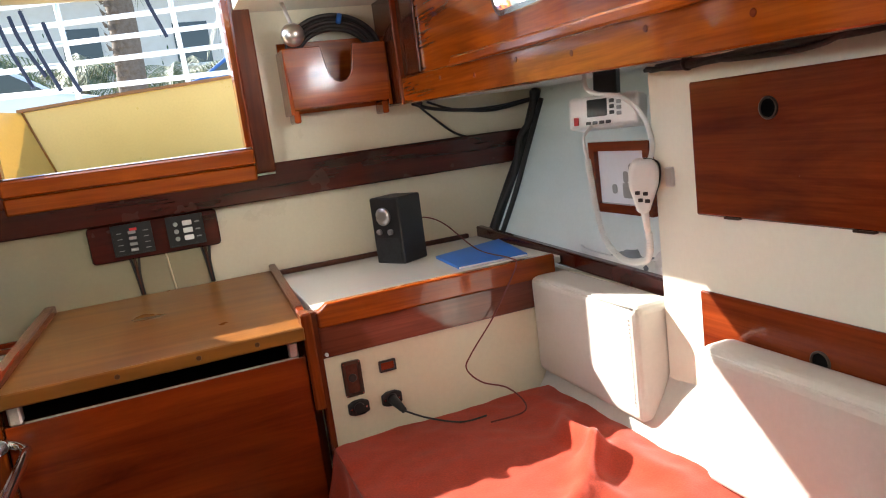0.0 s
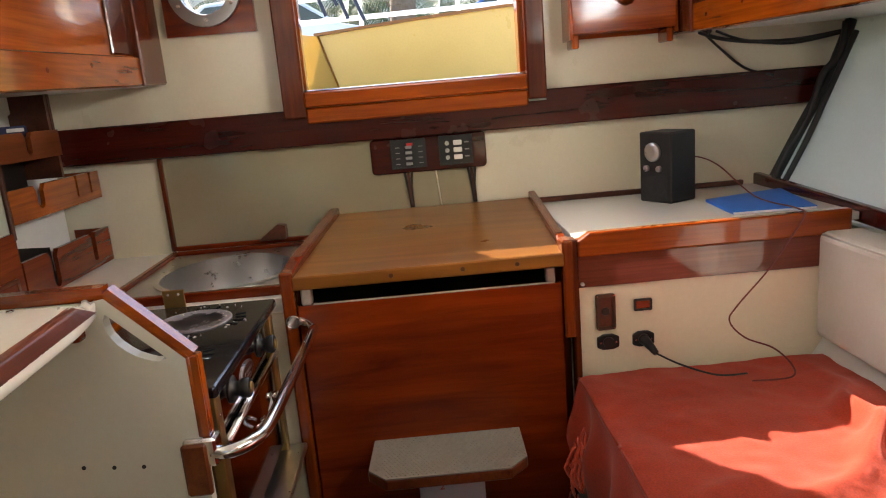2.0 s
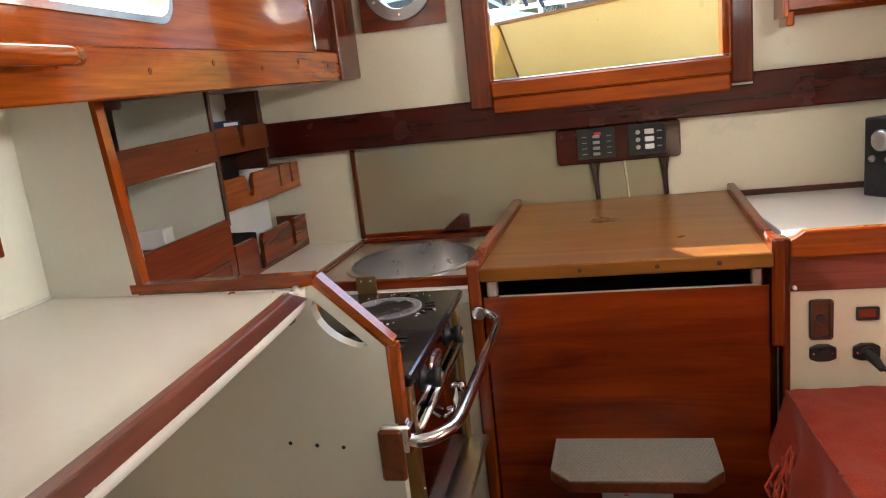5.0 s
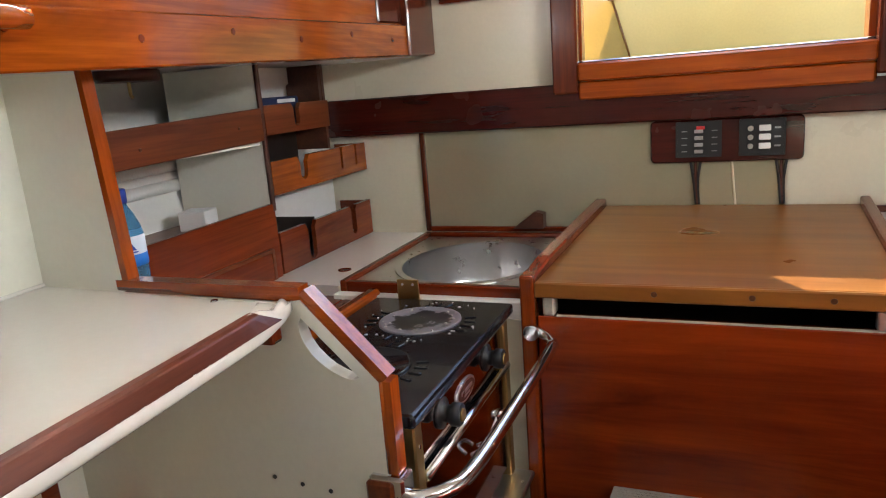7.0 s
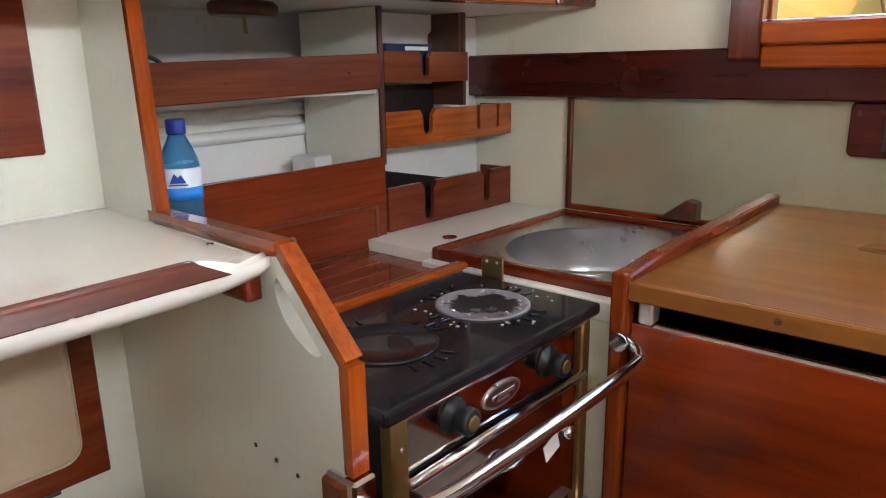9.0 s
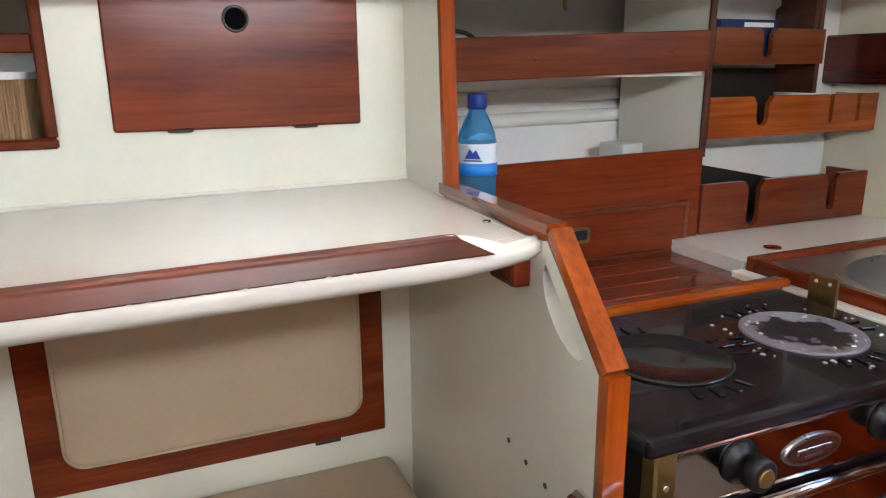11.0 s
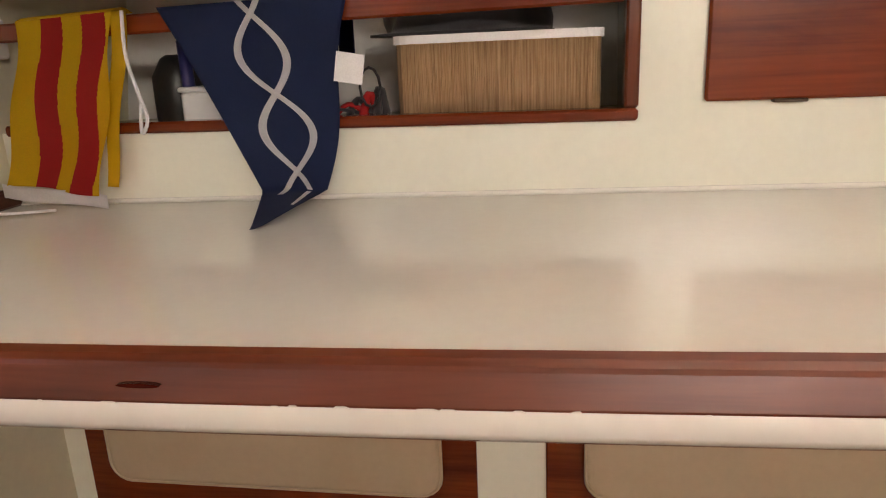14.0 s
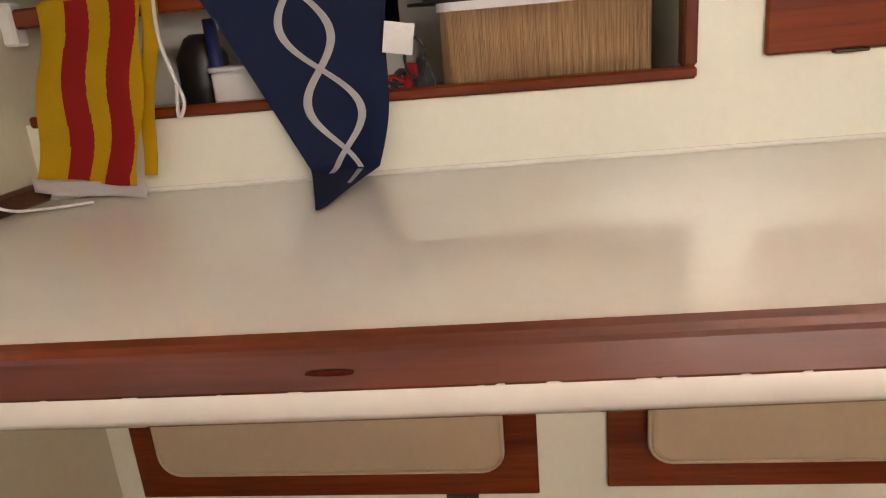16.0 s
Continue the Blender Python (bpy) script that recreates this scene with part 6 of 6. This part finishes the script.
v = [bm.verts.new(c) for c in ((-0.72, 4.0, 1.385), (-1.30, 2.7, 1.385), (-1.36, 2.7, 1.72), (-0.82, 4.0, 1.715))]
f = bm.faces.new(v)
bmesh.ops.solidify(bm, geom=[f], thickness=0.03)
part("side_panel", bm, YELLOWP, ckp)
part("joint", tube([(-0.722, 3.99, 1.386), (-0.818, 3.99, 1.715)], 0.006, 6, smooth=False), TEAK, ckp)
setting("stern_deck", box(-1.6, 1.6, 4.04, 6.0, 1.70, 1.715), WHITEP, "white stern deck", "deck")
ra = thing("stern_rail", (0, 5.5, 1.715), "white tubular stern railing with four bars", "railing")
WRAIL = paint("white_rail_paint", (0.8, 0.8, 0.8), 0.3, 0.04, 0.02)
for z0, z1 in ((2.356, 2.52), (2.24, 2.36), (2.11, 2.20), (1.96, 1.99), (2.50, 2.68)):
    part("bar", tube([(-1.5, 5.5, z0 - 0.02), (1.2, 5.5, z1)], 0.018, 8, smooth=False), WRAIL, ra)
for x in (-1.35, -0.69, 0.045, 0.36, 0.8):
    part("post", tube([(x + 0.03, 5.5, 1.715), (x, 5.5, 2.75)], 0.018, 8, smooth=False), WRAIL, ra)
rp = thing("mooring_ropes", (-1.0, 5.0, 2.0), "dark mooring ropes hung over the stern rail", "rope")
for i, (x, z0, z1) in enumerate(((-1.02, 2.5, 1.98), (-0.93, 2.45, 2.05), (-0.86, 2.48, 1.95), (-0.74, 2.40, 1.93), (-0.12, 2.75, 2.25))):
    part("rope", tube([(x - 0.04, 5.45, z0), (x - 0.015, 5.43, z0 - 0.12), (x + 0.02, 5.44, (z0 + z1) / 2 - 0.02), (x + 0.10, 5.45, z1)], 0.013, 8), paint("navy_rope", (0.02, 0.025, 0.05), 0.9, 0.3, 0.9, scale=40), rp)
setting("water", box(-60, 60, 6.0, 9.0, 0.2, 0.25), paint("harbour_water", (0.05, 0.09, 0.09), 0.06, 0.1, 0.4), "dark harbour water", "water")
setting("ground", box(-400, 400, 9.0, 900, -0.5, 1.70), paint("quay_paving", (0.46, 0.43, 0.38), 0.85, 0.15, 0.3), "pale quay paving", "ground")
setting("hull_deck", box(-1.9, 1.5, AFT + 0.05, 2.75, 0.2, 1.36), WHITEP, "white cockpit bulkhead", "deck")


def car(x, y, z, col, label, facing=1):
    t = thing("car", (x, y, z), label, "car", "cars parked on the quay")
    P = paint("car_paint", col, 0.15, 0.05, 0.0, 0.8)
    body = [(-2.1, 0.25), (2.1, 0.25), (2.15, 0.55), (2.05, 0.72), (1.1, 0.92), (0.5, 1.32), (-0.2, 1.42), (-1.1, 1.38), (-1.75, 0.98), (-2.1, 0.9), (-2.18, 0.6)]
    part("body", prism([(x + facing * a, z + b) for a, b in body], "y", y - 0.85, y + 0.85, bev=0.08, seg=3), P, t)
    win = [(0.95, 0.95), (0.45, 1.27), (-0.2, 1.35), (-1.05, 1.31), (-1.5, 0.98)]
    part("side_window", prism([(x + facing * a, z + b) for a, b in win], "y", y - 0.875, y - 0.84), SCREEN, t)
    for wx in (-1.3, 1.3):
        w = part("wheel", lathe([(0.32, -0.1), (0.32, 0.1)], (x + facing * wx, y - 0.78, z + 0.32), "y", 24), BLACK, t)
        part("rim", lathe([(0.20, 0), (0.18, -0.02)], (x + facing * wx, y - 0.885, z + 0.32), "y", 20), STEEL, w)
    part("headlight", box(x + facing * 2.0 - 0.08, x + facing * 2.0 + 0.08, y - 0.87, y - 0.6, z + 0.62, z + 0.76, bev=0.03), WHITEP, t)


car(1.75, 13.0, 1.70, (0.02, 0.09, 0.28), "dark blue parked car on the quay", -1)
car(-2.55, 13.0, 1.70, (0.7, 0.7, 0.72), "white parked car on the quay", 1)
car(-7.4, 13.4, 1.70, (0.6, 0.62, 0.65), "silver parked car on the quay", 1)
car(6.6, 13.4, 1.70, (0.08, 0.09, 0.1), "dark grey parked car on the quay", -1)
LEAF = paint("palm_leaf", (0.07, 0.11, 0.035), 0.5, 0.3, 0.1)
LEAF2 = paint("dry_palm_leaf", (0.22, 0.22, 0.09), 0.6, 0.3, 0.1)
BARK = paint("palm_bark", (0.16, 0.12, 0.09), 0.9, 0.4, 0.9, scale=12)


def palm(x, y, h, seed, size=2.6):
    rnd = random.Random(seed)
    t = thing("palm_tree", (x, y, 1.70), "tall palm tree with a shaggy trunk and arching fronds", "tree", "palms along the quay")
    bm = tube([(x, y, 1.70), (x + 0.1, y, 1.70 + h * 0.5), (x, y, 1.70 + h)], [0.30, 0.22], 12)
    for k in range(int(h * 9)):
        z = 1.75 + k / 9
        for j in range(6):
            a = 2 * math.pi * (j + 0.5 * (k % 2)) / 6
            r = 0.27 - 0.05 * (z - 1.7) / h
            prism([(x + r * math.cos(a - 0.3), z), (x + r * math.cos(a + 0.3), z), (x + (r + 0.07) * math.cos(a), z + 0.11)], "y", y + r * math.sin(a) - 0.03, y + r * math.sin(a) + 0.03, bm=bm)
    part("trunk", bm, BARK, t)
    bm = bmesh.new()
    for k in range(34):
        a, up = rnd.uniform(0, 6.28), rnd.uniform(-0.5, 1.1)
        L = size * rnd.uniform(0.8, 1.15)
        spine = []
        for i in range(15):
            s = i / 14
            spine.append(Vector((x + math.cos(a) * L * s * (1 - 0.15 * s), y + math.sin(a) * L * s * (1 - 0.15 * s), 1.70 + h + L * (up * 0.6 * s - 0.75 * s * s))))
        for i in range(1, 15):
            d = (spine[i] - spine[i - 1]).normalized()
            side = d.cross(Vector((0, 0, 1))).normalized()
            for sgn in (-1, 1):
                for q in (0, 0.5):
                    b0 = spine[i - 1].lerp(spine[i], q)
                    tip = b0 + side * sgn * 0.42 * math.sin(0.35 + 2.5 * i / 14) + d * 0.22 + Vector((0, 0, -0.16 - 0.1 * rnd.random()))
                    va = [bm.verts.new(c) for c in (b0, b0 + d * 0.045, tip)]
                    f = bm.faces.new(va)
                    f.material_index = 1 if rnd.random() < 0.2 else 0
    part("crown", bm, [LEAF, LEAF2], t)


palm(-0.45, 15.5, 5.2, 1)
palm(-4.2, 18, 2.0, 2, 2.8)
palm(0.9, 20, 1.8, 3, 2.8)
palm(-1.8, 21, 2.2, 4, 2.6)
palm(3.6, 17, 4.0, 5)
palm(-7.5, 19, 3.2, 6)
HEDGE = paint("dense_shrub", (0.05, 0.085, 0.03), 0.6, 0.3, 0.1)
random.seed(21)
for hx in (-9, -3.2, 2.6, 8.4):
    sh2 = thing("shrub", (hx, 24, 1.7), "dense green shrub with small leaves behind the parked cars", "shrub", "shrubs on the quay")
    vs, fs = [], []
    for k in range(2600):
        a, b = random.gauss(0, 1.0), random.gauss(0, 0.5)
        c = Vector((hx + a * 1.5, 24 + b, 1.75 + abs(random.gauss(0, 0.9)) * (1 + 0.3 * math.sin(a * 4))))
        q = Euler((random.uniform(0, 6), random.uniform(0, 6), random.uniform(0, 6))).to_matrix()
        i = len(vs)
        vs += [c + q @ Vector(w) for w in ((-0.09, 0, 0), (0, 0.03, 0), (0.09, 0, 0), (0, -0.03, 0))]
        fs.append((i, i + 1, i + 2, i + 3))
    me = bpy.data.meshes.new("foliage")
    me.from_pydata(vs, [], fs)
    me.materials.append(HEDGE)
    fo = new("foliage", me)
    fo.parent = sh2
    fo.location = -sh2.location
bd = thing("harbour_building", (-14, 34, 1.7), "long pale two-storey harbour building", "building")
part("wall", box(-30, 30, 32, 38, 1.7, 8.2), paint("pale_render", (0.6, 0.56, 0.5), 0.8, 0.1, 0.2), bd)
part("roof", prism([(31.5, 8.2), (38.5, 8.2), (38.5, 8.5), (35, 9.6), (31.5, 8.5)], "x", -30.5, 30.5), paint("roof_tiles", (0.35, 0.16, 0.1), 0.8, 0.2, 0.4), bd)
for i in range(14):
    for zz in (2.4, 5.2):
        w = part("window", box(-28 + i * 4.2, -26.6 + i * 4.2, 31.96, 32.02, zz, zz + 1.7), SCREEN, bd)
        part("sill", box(-28.1 + i * 4.2, -26.5 + i * 4.2, 31.85, 32.0, zz - 0.1, zz), WHITEP, w)
